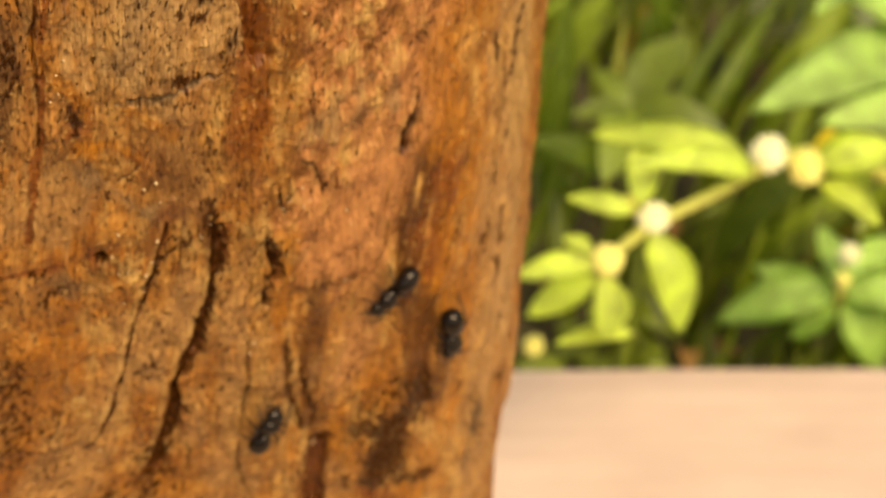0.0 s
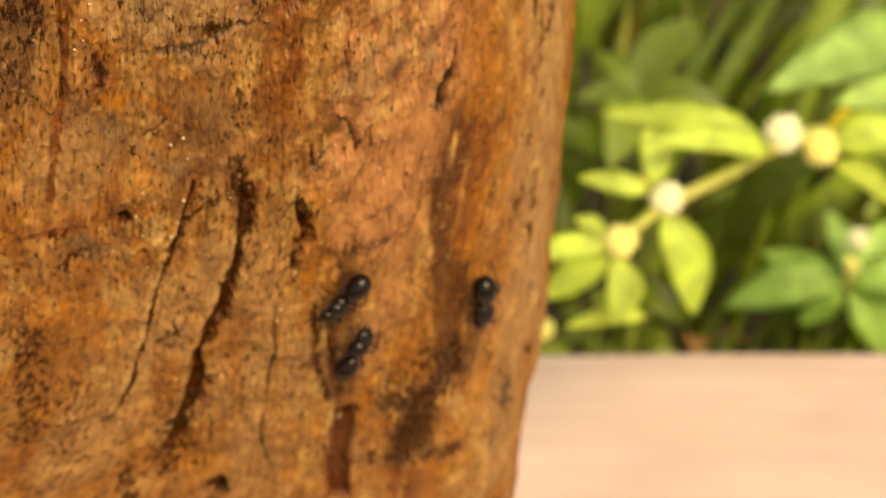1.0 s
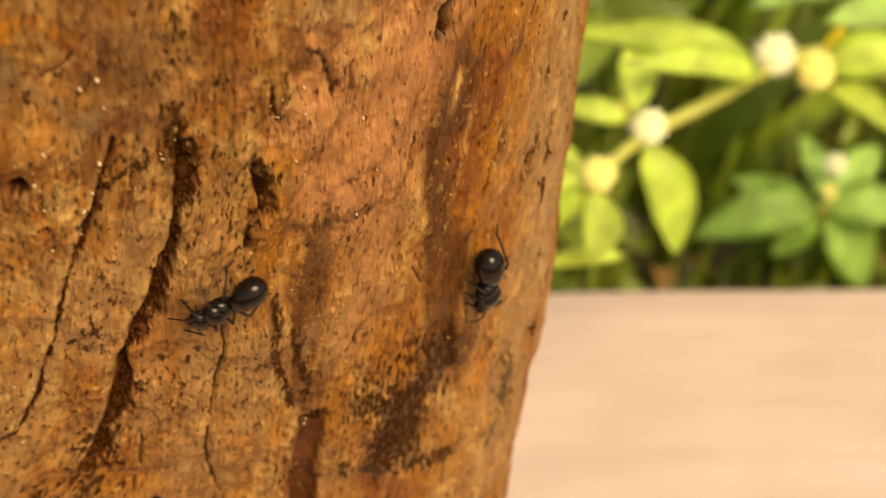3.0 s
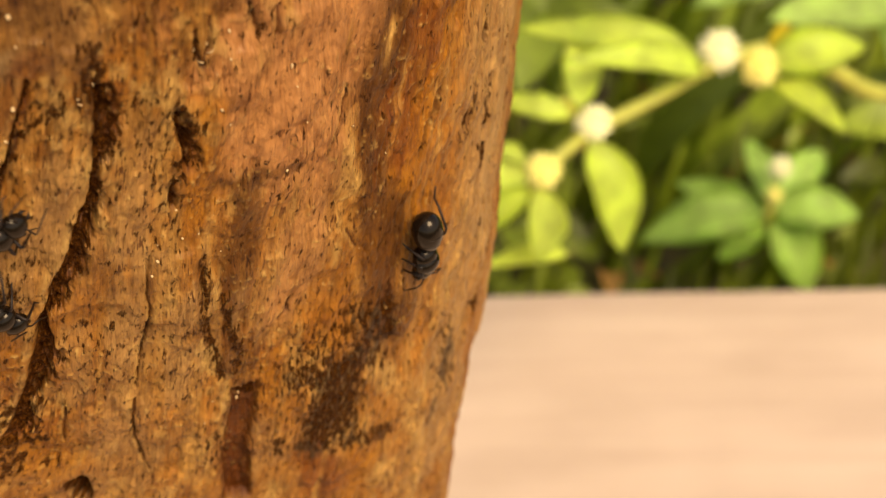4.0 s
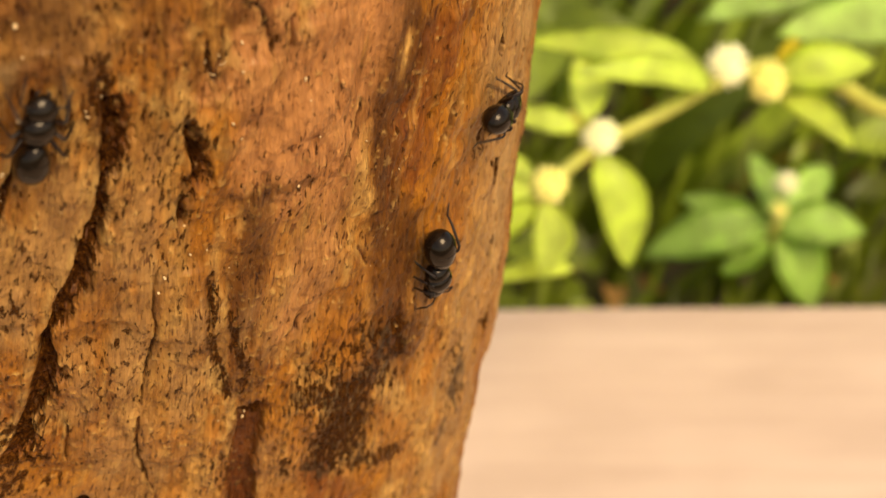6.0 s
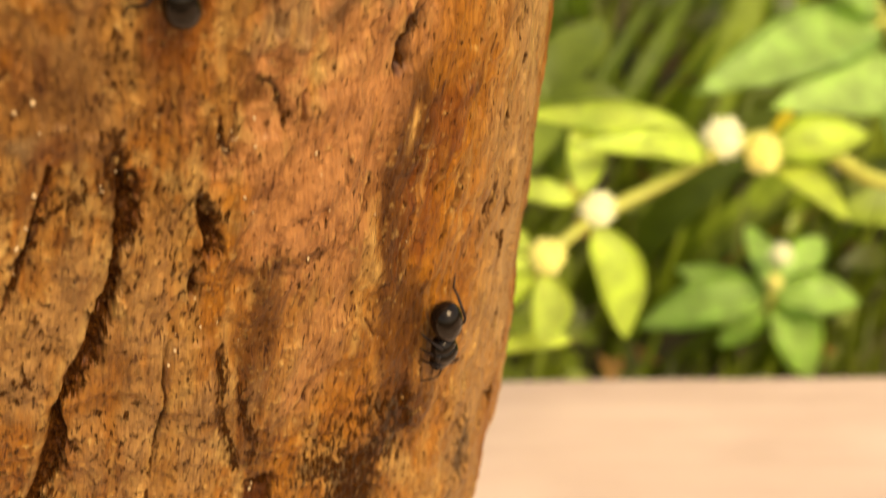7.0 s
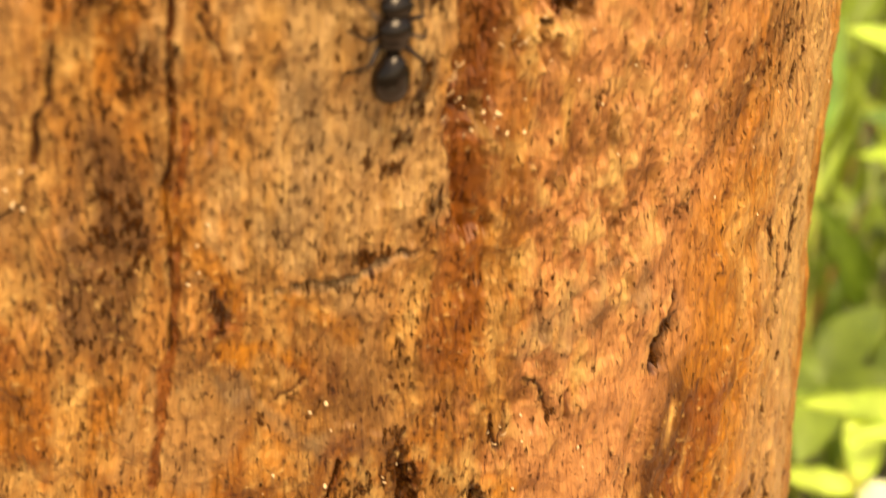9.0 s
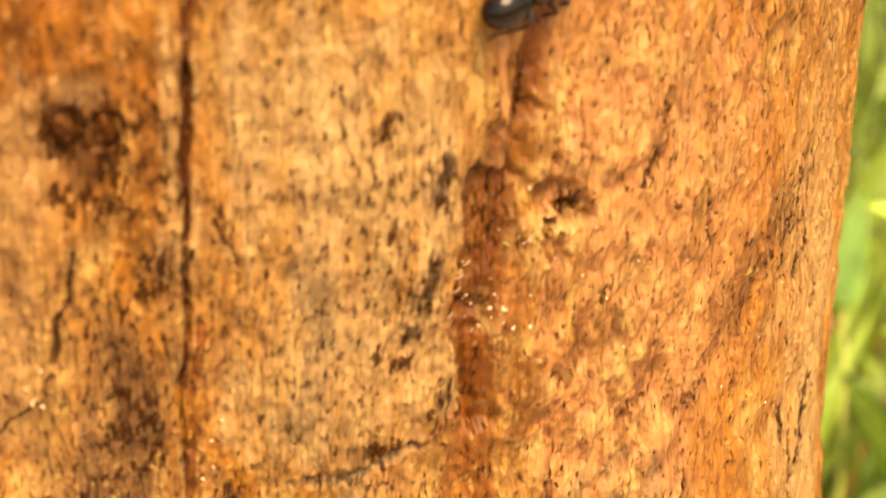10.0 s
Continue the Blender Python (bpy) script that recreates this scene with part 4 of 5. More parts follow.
# browner middles of the two hollows near the rim, shade put into the colour
stain([(10.4, -64.2), (6.8, -65.8), (4.2, -69.4)], 2.21, BROWN, 0.4)
stain([(14.7, -63.2), (12.1, -65.3)], 2.09, BROWN, 0.6)
groove([(-1.0, -78.9), (-2.7, -83.4)], 0.44, 0.2, DARK, 0.7)
groove([(-0.2, -52.4), (-0.9, -54.1)], 0.40, 0.2, BROWN, 0.6)
groove([(2.3, -58.9), (2.6, -62.9)], 0.36, 0.2, BROWN, 0.6)
wash([(-11.1, -76.8), (-8.2, -75.5), (-5.2, -75.2)], 1.36, GREYISH, 0.5)
stain([(17.0, -73.4), (15.3, -81.7), (13.6, -90.5)], 5.47, PALE, 0.35)
# the next eight marks deepen crevices: more shade put into the colour
wash([(-21.1, -82.3), (-21.1, -86.0), (-21.5, -89.9)], 1.30, UMBER, 0.7)
groove([(-20.7, -82.8), (-21.0, -86.0), (-21.6, -89.6)], 0.36, 0.2, DARK, 0.7)
wash([(-13.7, -94.8), (-14.0, -98.7), (-14.7, -102.7)], 1.54, UMBER, 0.7)
groove([(-14.9, -116.7), (-15.2, -119.8), (-15.7, -123.4), (-16.2, -128.8)], 1.84, 0.2, REDDARK, 0.75)
groove([(-16.7, -87.8), (-16.4, -89.1)], 0.76, 0.2, DARK, 0.9)
groove([(-16.5, -89.8), (-16.9, -91.7)], 0.36, 0.2, DARK, 0.8)
groove([(-17.5, -93.1), (-17.9, -94.7)], 0.29, 0.2, DARK, 0.7)
groove([(-15.0, -83.1), (-14.9, -84.8)], 0.32, 0.2, DARK, 0.7)
wash([(-18.7, -99.6), (-19.1, -107.0), (-19.2, -112.7)], 2.45, TAN, 0.7)
stain([(-19.6, -83.5), (-18.0, -86.2)], 0.80, PALE, 0.4)
stain([(-22.0, -87.5), (-23.0, -91.4)], 0.60, PALE, 0.35)
wash([(-24.4, -81.5), (-26.1, -87.0)], 1.65, RED, 0.5)
wash([(-2.5, -101.3), (-2.9, -106.5)], 2.03, UMBER, 0.6)
groove([(-3.1, -112.9), (-3.5, -115.8)], 1.36, 0.2, DARK, 0.6)
groove([(-16.5, -100.9), (-17.2, -106.4)], 0.49, 0.2, DARK, 0.5)
groove([(-12.1, -54.2), (-12.8, -57.1), (-13.8, -60.4), (-14.5, -62.0)], 2.73, 0.2, REDDARK, 0.42)
groove([(-14.6, -61.7), (-14.7, -64.0), (-14.8, -66.1), (-14.7, -69.1)], 1.90, 0.2, REDDARK, 0.25)
wash([(-33.3, -59.6), (-34.1, -66.6), (-36.0, -72.3)], 2.40, UMBER, 0.5)
wash([(-8.7, -49.4), (-8.8, -51.8), (-9.3, -53.9)], 1.54, RED, 0.5)
groove([(-27.0, -45.0), (-27.6, -48.2), (-28.2, -51.0), (-28.8, -54.0)], 0.28, 0.2, REDDARK, 0.8)
wash([(-33.0, -47.7), (-32.0, -49.0)], 1.69, UMBER, 0.6)
groove([(-15.1, -52.3), (-15.5, -53.6)], 0.60, 0.2, DARK, 0.7)
groove([(-16.6, -57.9), (-17.5, -60.0)], 0.42, 0.2, DARK, 0.6)
channel([(-26.4, -41.4), (-26.8, -43.4), (-27.1, -45.6)], 0.30, 0.2, RUST)
groove([(-26.4, -41.4), (-26.8, -43.4), (-27.2, -45.9)], 0.27, 0.2, REDDARK, 0.8)
channel([(-8.3, -44.9), (-9.1, -47.9), (-9.9, -51.1), (-10.4, -53.9)], 1.33, 0.4, RUST)
groove([(-8.5, -44.8), (-9.3, -47.8), (-10.0, -51.1)], 1.05, 0.2, REDDARK, 0.4)
speckle([(-9.8, -48.9), (-10.2, -51.0)], 0.67, 0.5)

# long dark slits in the dry rim towards the weeds
rng = random.Random(4)
for k in range(44):
    u, v, span = rng.uniform(8.5, 17), rng.uniform(-128, -62), rng.uniform(1.0, 3.2)
    groove([(u, v), (u + 0.16 * span, v + span)], rng.uniform(0.2, 0.45), 0.3, (BROWN, DARK, UMBER)[k % 3], rng.uniform(0.65, 0.95))
# mounds of pale crumbs beside the bore hole and on the rims
crumbs = np.clip(fractal(U / 0.35, V / 0.35, 61, 2) - 0.3, 0, 1) * (fractal(U / 6, V / 6, 63, 2) > 0.02)
HEIGHT += 0.35 * crumbs
tint(4 * crumbs, PALE, 0.5)

# grey of age over all of it
TONE *= (0.785, 0.745, 0.64)

# no swelling on the whole, and the flank towards the weeds draws in near the foot
seen = (V > -140) & (V < -40) & (TH > -0.4) & (TH < 1.5)
HEIGHT -= np.median(HEIGHT[seen])
HEIGHT -= 2.0 * np.clip((-129 - V) / 23, 0, 1.3) ** 1.5 * np.clip((TH - 0.75) / 0.5, 0, 1) * (TH < 3.6)
HEIGHT -= 0.5 * np.clip((V + 104) / 10, 0, 1) * np.clip((TH - 1.0) / 0.3, 0, 1) * (TH < 3.6)


def trunk():
    reach = RADIUS * flattened(TH) + HEIGHT
    ax, ay = trunk_axis(V)
    co = np.stack([ax + reach * np.sin(TH), ay - reach * np.cos(TH), V + FLOOR], -1).reshape(-1, 3) / 1000
    rows, cols = TH.shape
    i, j = np.meshgrid(np.arange(rows - 1), np.arange(cols), indexing="ij")
    k = (j + 1) % cols
    faces = np.stack([i * cols + j, i * cols + k, (i + 1) * cols + k, (i + 1) * cols + j], -1).reshape(-1, 4)
    me = bpy.data.meshes.new("tree_trunk")
    me.vertices.add(len(co))
    me.vertices.foreach_set("co", co.ravel().astype(np.float32))
    me.loops.add(faces.size)
    me.loops.foreach_set("vertex_index", faces.ravel().astype(np.int32))
    me.polygons.add(len(faces))
    me.polygons.foreach_set("loop_start", np.arange(0, faces.size, 4, dtype=np.int32))
    me.polygons.foreach_set("use_smooth", np.ones(len(faces), dtype=bool))
    tone = me.attributes.new("tone", "FLOAT_COLOR", "POINT")
    tone.data.foreach_set("color", np.concatenate([TONE.reshape(-1, 3), np.ones((len(co), 1))], 1).ravel().astype(np.float32))
    dirt = me.attributes.new("dirt", "FLOAT", "POINT")
    dirt.data.foreach_set("value", DIRT.ravel().astype(np.float32))
    grain = me.attributes.new("grain", "FLOAT_VECTOR", "POINT")
    grain.data.foreach_set("vector", np.stack([GU, V, 0 * V], -1).ravel().astype(np.float32))
    me.update(calc_edges=True)
    me.validate()
    me.materials.append(WOOD)
    return tagged(new("tree_trunk", me), "barkless weathered brown tree trunk with cracks and insect holes", "tree trunk")


TRUNK = trunk()


def on_bark(u, v, lift):
    """The place on the rough trunk at (u, v) in millimetres, and the way out of it."""
    a = MIDDLE + u / float(trunk_radius(np.array(v)))
    row, col = int(np.argmin(np.abs(level - v))), int(np.argmin(np.abs(theta[:1060] - a)))
    r = float((RADIUS * flattened(TH) + HEIGHT)[row, col]) + lift
    ax, ay = (float(q) for q in trunk_axis(np.array(v)))
    out = Vector((math.sin(a), -math.cos(a), 0))
    return Vector((ax + r * out.x, ay + r * out.y, v + FLOOR)) / 1000, out


CHIP = simple_material("pale_wood_crumb", (0.54, 0.35, 0.16), 0.6, 0.25, 3000, 0.00005)


def wood_chip(u, v, size):
    """A pale angular crumb stuck to the wood."""
    at, out = on_bark(u, v, size * 0.2)
    bm = bmesh.new()
    for vert in bmesh.ops.create_icosphere(bm, subdivisions=1, radius=size / 2000)["verts"]:
        vert.co = Vector((vert.co.x * random.uniform(0.5, 1.1), vert.co.y * random.uniform(0.5, 0.9), vert.co.z * random.uniform(0.7, 1.5)))
    chip = finish("wood_chip", bm, CHIP, TRUNK, False)
    chip.matrix_basis = Matrix.Translation(at) @ pose(0, 0, 0, random.uniform(-40, 40), random.uniform(-40, 40), random.uniform(0, 180))


def splinter(u, v, length, lean):
    """A loose fibre standing off a rim."""
    at, out = on_bark(u, v, -0.05)
    side = Vector((-out.y, out.x, 0))
    tip = at + (out * 0.45 + side * lean + Vector((0, 0, 0.6))) * length / 1000
    bm = bmesh.new()
    tube(bm, smooth_line([at, at.lerp(tip, 0.5) + out * 0.0001, tip], 3), [0.00005, 0.00006, 0.00005, 0.00005, 0.00004, 0.00003, 0.00002], 5)
    finish("splinter", bm, CHIP, TRUNK)


wood_chip(-29.1, -85.4, 0.29)
wood_chip(-26.2, -87.2, 0.32)
wood_chip(-26.9, -88.5, 0.33)
wood_chip(-29.0, -84.4, 0.14)
wood_chip(-29.0, -87.8, 0.24)
wood_chip(-28.2, -87.6, 0.17)
wood_chip(-29.2, -91.6, 0.29)
wood_chip(-27.4, -90.8, 0.15)
wood_chip(-28.4, -87.0, 0.12)
wood_chip(-33.0, -103.9, 0.17)
wood_chip(-31.2, -105.3, 0.18)
wood_chip(-32.1, -104.7, 0.27)
wood_chip(-33.3, -111.0, 0.27)
wood_chip(-17.6, -95.8, 0.19)
wood_chip(-19.1, -98.2, 0.15)
wood_chip(-17.5, -98.4, 0.25)
wood_chip(-16.5, -98.1, 0.19)
wood_chip(-19.8, -100.7, 0.23)
wood_chip(-19.3, -99.4, 0.28)
wood_chip(-15.2, -100.6, 0.13)
wood_chip(-13.0, -60.3, 0.12)
wood_chip(-12.9, -61.3, 0.25)
wood_chip(-12.9, -62.3, 0.16)
wood_chip(-12.5, -62.2, 0.29)
wood_chip(-10.9, -61.8, 0.20)
wood_chip(-14.0, -63.0, 0.29)
wood_chip(-12.0, -63.7, 0.30)
wood_chip(-13.2, -62.1, 0.33)
wood_chip(-12.8, -62.9, 0.25)
wood_chip(-12.7, -62.1, 0.32)
wood_chip(-14.1, -61.8, 0.19)
wood_chip(-13.3, -62.6, 0.15)
wood_chip(-14.2, -59.2, 0.16)
wood_chip(-11.0, -63.9, 0.24)
wood_chip(-10.7, -58.4, 0.25)
wood_chip(-9.3, -57.4, 0.21)
wood_chip(-7.8, -59.7, 0.13)
wood_chip(-12.0, -57.7, 0.15)
wood_chip(-10.0, -55.7, 0.26)
wood_chip(-9.8, -57.8, 0.22)
wood_chip(-8.9, -60.2, 0.18)
wood_chip(-14.3, -61.2, 0.31)
wood_chip(-3.6, -62.0, 0.23)
wood_chip(-6.4, -58.9, 0.18)
wood_chip(-7.4, -61.7, 0.20)
wood_chip(0.3, -63.4, 0.26)
wood_chip(-8.3, -60.7, 0.14)
wood_chip(-37.5, -62.4, 0.31)
wood_chip(-37.9, -62.0, 0.29)
wood_chip(-37.1, -60.2, 0.29)
wood_chip(-37.8, -61.9, 0.18)
wood_chip(-38.0, -61.1, 0.27)
wood_chip(-30.6, -68.9, 0.26)
wood_chip(-29.7, -66.4, 0.24)
wood_chip(-29.9, -68.1, 0.22)
wood_chip(-28.9, -65.2, 0.30)
wood_chip(-28.2, -83.0, 0.28)
wood_chip(-25.5, -79.0, 0.31)
wood_chip(-24.5, -78.6, 0.33)
wood_chip(-24.5, -80.4, 0.24)
wood_chip(-25.4, -84.7, 0.33)
wood_chip(-14.2, -88.0, 0.28)
wood_chip(-9.5, -86.7, 0.29)
wood_chip(-13.2, -84.7, 0.21)
wood_chip(-12.9, -83.1, 0.26)
wood_chip(-9.4, -88.2, 0.16)
wood_chip(-13.8, -89.3, 0.17)
wood_chip(-7.8, -84.7, 0.13)
wood_chip(-8.8, -91.5, 0.13)
wood_chip(-2.6, -98.0, 0.16)
wood_chip(-5.1, -94.2, 0.22)
wood_chip(-10.3, -95.1, 0.25)
wood_chip(-5.2, -105.6, 0.12)
wood_chip(-5.1, -67.2, 0.21)
wood_chip(7.7, -77.1, 0.20)
wood_chip(7.3, -71.9, 0.14)
wood_chip(-5.9, -63.7, 0.25)
wood_chip(11.3, -69.8, 0.21)
wood_chip(2.1, -61.9, 0.20)
wood_chip(3.4, -73.8, 0.24)
wood_chip(22.9, -74.4, 0.25)
wood_chip(-18.0, -118.1, 0.12)
wood_chip(-15.2, -117.2, 0.26)
wood_chip(-15.4, -117.7, 0.32)
wood_chip(-17.2, -116.3, 0.17)
splinter(-15.2, -60.8, 0.7, 0.6)
splinter(-14.2, -59.5, 0.6, 0.6)
splinter(-15.2, -59.6, 0.6, 0.6)
splinter(-15.1, -59.6, 0.7, -0.5)
splinter(-15.1, -59.2, 0.6, 0.3)
splinter(-14.7, -59.6, 0.8, -0.3)
splinter(-14.4, -61.6, 0.6, -0.3)
splinter(-14.5, -63.4, 0.6, 0.1)
splinter(-16.0, -61.7, 0.8, 0.3)
splinter(-14.7, -62.6, 0.6, 0.0)
splinter(-11.2, -58.4, 0.8, -0.0)
splinter(-11.7, -58.6, 0.8, -0.6)
splinter(-11.0, -58.7, 1.0, 0.5)
splinter(-11.0, -57.9, 0.9, -0.1)
splinter(-15.2, -83.8, 0.8, -0.0)
splinter(-14.3, -84.3, 0.7, 0.4)
splinter(-14.6, -84.9, 1.0, -0.5)
splinter(-14.2, -83.8, 0.7, -0.3)
splinter(-21.0, -84.5, 0.5, -0.0)
splinter(-21.8, -85.4, 0.6, -0.4)
splinter(-21.9, -85.0, 0.4, -0.3)



# ---- weeds ----
def plant(name, label, foot):
    ob = new(name)
    ob.location = foot
    return tagged(ob, label, "weed", "weeds behind the board")


def stem(owner, points, radius):
    bm = bmesh.new()
    foot = owner.location
    line = smooth_line([foot + Vector((0, 0, -0.012)), *points], 6)
    tube(bm, [p - foot for p in line], [radius * (1.25 - 0.5 * k / len(line)) for k in range(len(line))], 9)
    return finish("stem", bm, STALK, owner)


def leaf_shape(bm, base, tip, width, sag=0.12, fold=0.22, seed=0, steps=10):
    """A pointed blade with a folded midrib, an arched back and wavy rims."""
    base, tip = Vector(base), Vector(tip)
    along = tip - base
    length = along.length
    along.normalize()
    up = Vector((0.12 * math.sin(seed * 1.7), -0.45 + 0.2 * math.cos(seed), 1.0))
    up = (up - along * up.dot(along)).normalized()
    side = along.cross(up)
    rows = []
    for k in range(steps + 1):
        t = k / steps
        half = width * 0.5 * (math.sin(math.pi * min(1, t ** 0.75 * 0.985 + 0.015)) ** 0.85 + 0.02)
        mid = base + along * (length * t) + up * (length * sag * math.sin(math.pi * t) * (1 - 0.4 * t))
        row = []
        for q in (-1, -0.5, 0, 0.5, 1):
            wave = 0.03 * width * math.sin(t * 19 + q * 3 + seed) * abs(q)
            row.append(bm.verts.new(mid + side * (half * q) + up * (half * fold * abs(q) + wave)))
        rows.append(row)
    for a, b in zip(rows, rows[1:]):
        for q in range(4):
            bm.faces.new((a[q], a[q + 1], b[q + 1], b[q]))
    return rows


LEAVES = [0]


def leaf(owner, base, tip, width, mat):
    LEAVES[0] += 1
    bm = bmesh.new()
    leaf_shape(bm, Vector(base) - owner.location, Vector(tip) - owner.location, width, 0.08 + 0.06 * (LEAVES[0] % 3), 0.25, LEAVES[0])
    bmesh.ops.solidify(bm, geom=bm.faces[:], thickness=0.00012)
    blade = finish("leaf", bm, mat, owner)
    bm = bmesh.new()
    a, b = Vector(base) - owner.location, Vector(tip) - owner.location
    tube(bm, smooth_line([a + (a - b) * 0.06, a, a + (b - a) * 0.12], 3), [width * 0.05] * 7, 6)
    finish("leaf_stalk", bm, STALK, blade)
    return blade


def flower_head(owner, centre, radius, mat=PETAL):
    """A ball of pointed bracts, closed towards the top."""
    bm = bmesh.new()
    c = Vector(centre) - owner.location
    lumpy(bm, c, (radius * 0.62,) * 3, segments=12, rings=8)
    count = 70
    for k in range(count):
        z = 1 - 2 * (k + 0.5) / count
        a = k * 2.39996
        out = Vector((math.cos(a) * math.sqrt(1 - z * z), math.sin(a) * math.sqrt(1 - z * z), z))
        across = out.orthogonal().normalized()
        other = out.cross(across)
        spread, reach = radius * 0.2, radius * (0.88 + 0.2 * random.random())
        low = [bm.verts.new(c + out * radius * 0.5 + (across * math.cos(q) + other * math.sin(q)) * spread) for q in (0, 1.57, 3.14, 4.71)]
        top = bm.verts.new(c + out * reach + across * spread * 0.4)
        for q in range(4):
            bm.faces.new((low[q], low[(q + 1) % 4], top))
    return finish("flower_head", bm, mat, owner, False, "cream flower head of pointed bracts")


PLANT = plant('flowering_weed', 'yellow-green weed with pale round flower heads', (0.175, 0.315, -0.085))
stem(PLANT, [(0.1280, 0.2767, 0.0394), (0.0984, 0.2612, 0.0691), (0.0812, 0.2594, 0.0803), (0.0667, 0.2541, 0.0822), (0.0527, 0.2453, 0.0804), (0.0403, 0.2383, 0.0786), (0.0341, 0.2327, 0.0782), (0.0280, 0.2276, 0.0766)], 0.0015)
flower_head(PLANT, (0.0398, 0.2381, 0.0802), 0.0039, PETAL)
flower_head(PLANT, (0.0350, 0.2428, 0.0798), 0.0026, PETAL_YELLOW)
flower_head(PLANT, (0.0653, 0.2542, 0.0842), 0.0046, PETAL)
flower_head(PLANT, (0.0739, 0.2542, 0.0803), 0.0044, PETAL_YELLOW)
flower_head(PLANT, (0.0299, 0.2293, 0.0766), 0.0039, PETAL_YELLOW)
leaf(PLANT, (0.0616, 0.2490, 0.0842), (0.0270, 0.2586, 0.0859), 0.0094, LEAF)
leaf(PLANT, (0.0610, 0.2482, 0.0833), (0.0324, 0.2399, 0.0933), 0.0065, LEAF)
leaf(PLANT, (0.0372, 0.2397, 0.0821), (0.0403, 0.2609, 0.0881), 0.0074, LEAF)
leaf(PLANT, (0.0355, 0.2389, 0.0812), (0.0216, 0.2427, 0.0818), 0.0052, LEAF)
leaf(PLANT, (0.0390, 0.2362, 0.0782), (0.0467, 0.2279, 0.0564), 0.0104, LEAF)
leaf(PLANT, (0.0282, 0.2285, 0.0758), (0.0104, 0.2313, 0.0698), 0.0072, LEAF)
leaf(PLANT, (0.0270, 0.2301, 0.0774), (0.0212, 0.2388, 0.0741), 0.0040, LEAF)
leaf(PLANT, (0.0287, 0.2274, 0.0745), (0.0311, 0.2269, 0.0557), 0.0083, LEAF)
leaf(PLANT, (0.0282, 0.2270, 0.0741), (0.0137, 0.2300, 0.0593), 0.0071, LEAF)
leaf(PLANT, (0.0755, 0.2548, 0.0809), (0.0949, 0.2570, 0.0830), 0.0097, LEAF)
leaf(PLANT, (0.0755, 0.2539, 0.0801), (0.0812, 0.2651, 0.0827), 0.0044, LEAF_YELLOW)
leaf(PLANT, (0.0773, 0.2523, 0.0783), (0.0867, 0.2361, 0.0791), 0.0078, LEAF)
leaf(PLANT, (0.0368, 0.2295, 0.0547), (0.0198, 0.2277, 0.0531), 0.0048, LEAF)
flower_head(PLANT, (0.0162, 0.2361, 0.0438), 0.0028, PETAL_YELLOW)
PLANT2 = plant('budding_weed', 'dull green weed with one small pinkish bud', (0.12, 0.36, -0.085))
stem(PLANT2, [(0.1259, 0.3486, -0.0721), (0.1178, 0.3346, -0.0449), (0.1138, 0.3316, -0.0298)], 0.0008)
flower_head(PLANT2, (0.1141, 0.3319, -0.0184), 0.0037, PETAL)
flower_head(PLANT2, (0.1123, 0.3268, -0.0239), 0.0028, PETAL_YELLOW)
leaf(PLANT2, (0.1122, 0.3292, -0.0322), (0.0766, 0.3266, -0.0417), 0.0153, LEAF_DULL)
leaf(PLANT2, (0.1134, 0.3316, -0.0370), (0.0898, 0.3465, -0.0371), 0.0104, LEAF_DULL)
leaf(PLANT2, (0.1138, 0.3281, -0.0335), (0.1284, 0.3205, -0.0564), 0.0162, LEAF_DULL)
leaf(PLANT2, (0.1138, 0.3293, -0.0322), (0.1392, 0.3284, -0.0336), 0.0135, LEAF_DULL)
leaf(PLANT2, (0.1122, 0.3269, -0.0347), (0.1002, 0.3250, -0.0474), 0.0102, LEAF_DULL)
leaf(PLANT2, (0.1138, 0.3304, -0.0310), (0.1108, 0.3551, -0.0283), 0.0103, LEAF_DULL)
leaf(PLANT2, (0.1155, 0.3304, -0.0310), (0.1336, 0.3530, -0.0311), 0.0103, LEAF_DULL)
PLANT3 = plant('broad_leaved_weed', 'tall weed with broad pale green leaves and flower heads', (0.17, 0.34, -0.085))
stem(PLANT3, [(0.1423, 0.2961, 0.0050), (0.1251, 0.3072, 0.0537), (0.1128, 0.3103, 0.0755), (0.1018, 0.3215, 0.0876), (0.0908, 0.3279, 0.0947)], 0.0012)
leaf(PLANT3, (0.1128, 0.3084, 0.0735), (0.0662, 0.2819, 0.0735), 0.0167, LEAF_PALE)
leaf(PLANT3, (0.1217, 0.3041, 0.0596), (0.0824, 0.2803, 0.0714), 0.0162, LEAF_PALE)
leaf(PLANT3, (0.1128, 0.3103, 0.0755), (0.0853, 0.3141, 0.0892), 0.0150, LEAF_PALE)
leaf(PLANT3, (0.1231, 0.3022, 0.0576), (0.1164, 0.2803, 0.0526), 0.0151, LEAF_PALE)
leaf(PLANT3, (0.1018, 0.3215, 0.0876), (0.0820, 0.3003, 0.0874), 0.0108, LEAF_PALE)
flower_head(PLANT3, (0.0890, 0.3220, 0.0935), 0.0050, PETAL)
flower_head(PLANT3, (0.0780, 0.3278, 0.0950), 0.0043, PETAL)
leaf(PLANT3, (0.0793, 0.3308, 0.0948), (0.0692, 0.3433, 0.1012), 0.0090, LEAF)
leaf(PLANT3, (0.0767, 0.3316, 0.0958), (0.0483, 0.3390, 0.0948), 0.0090, LEAF)
leaf(PLANT3, (0.0834, 0.3385, 0.0949), (0.0516, 0.3556, 0.0964), 0.0106, LEAF_PALE)
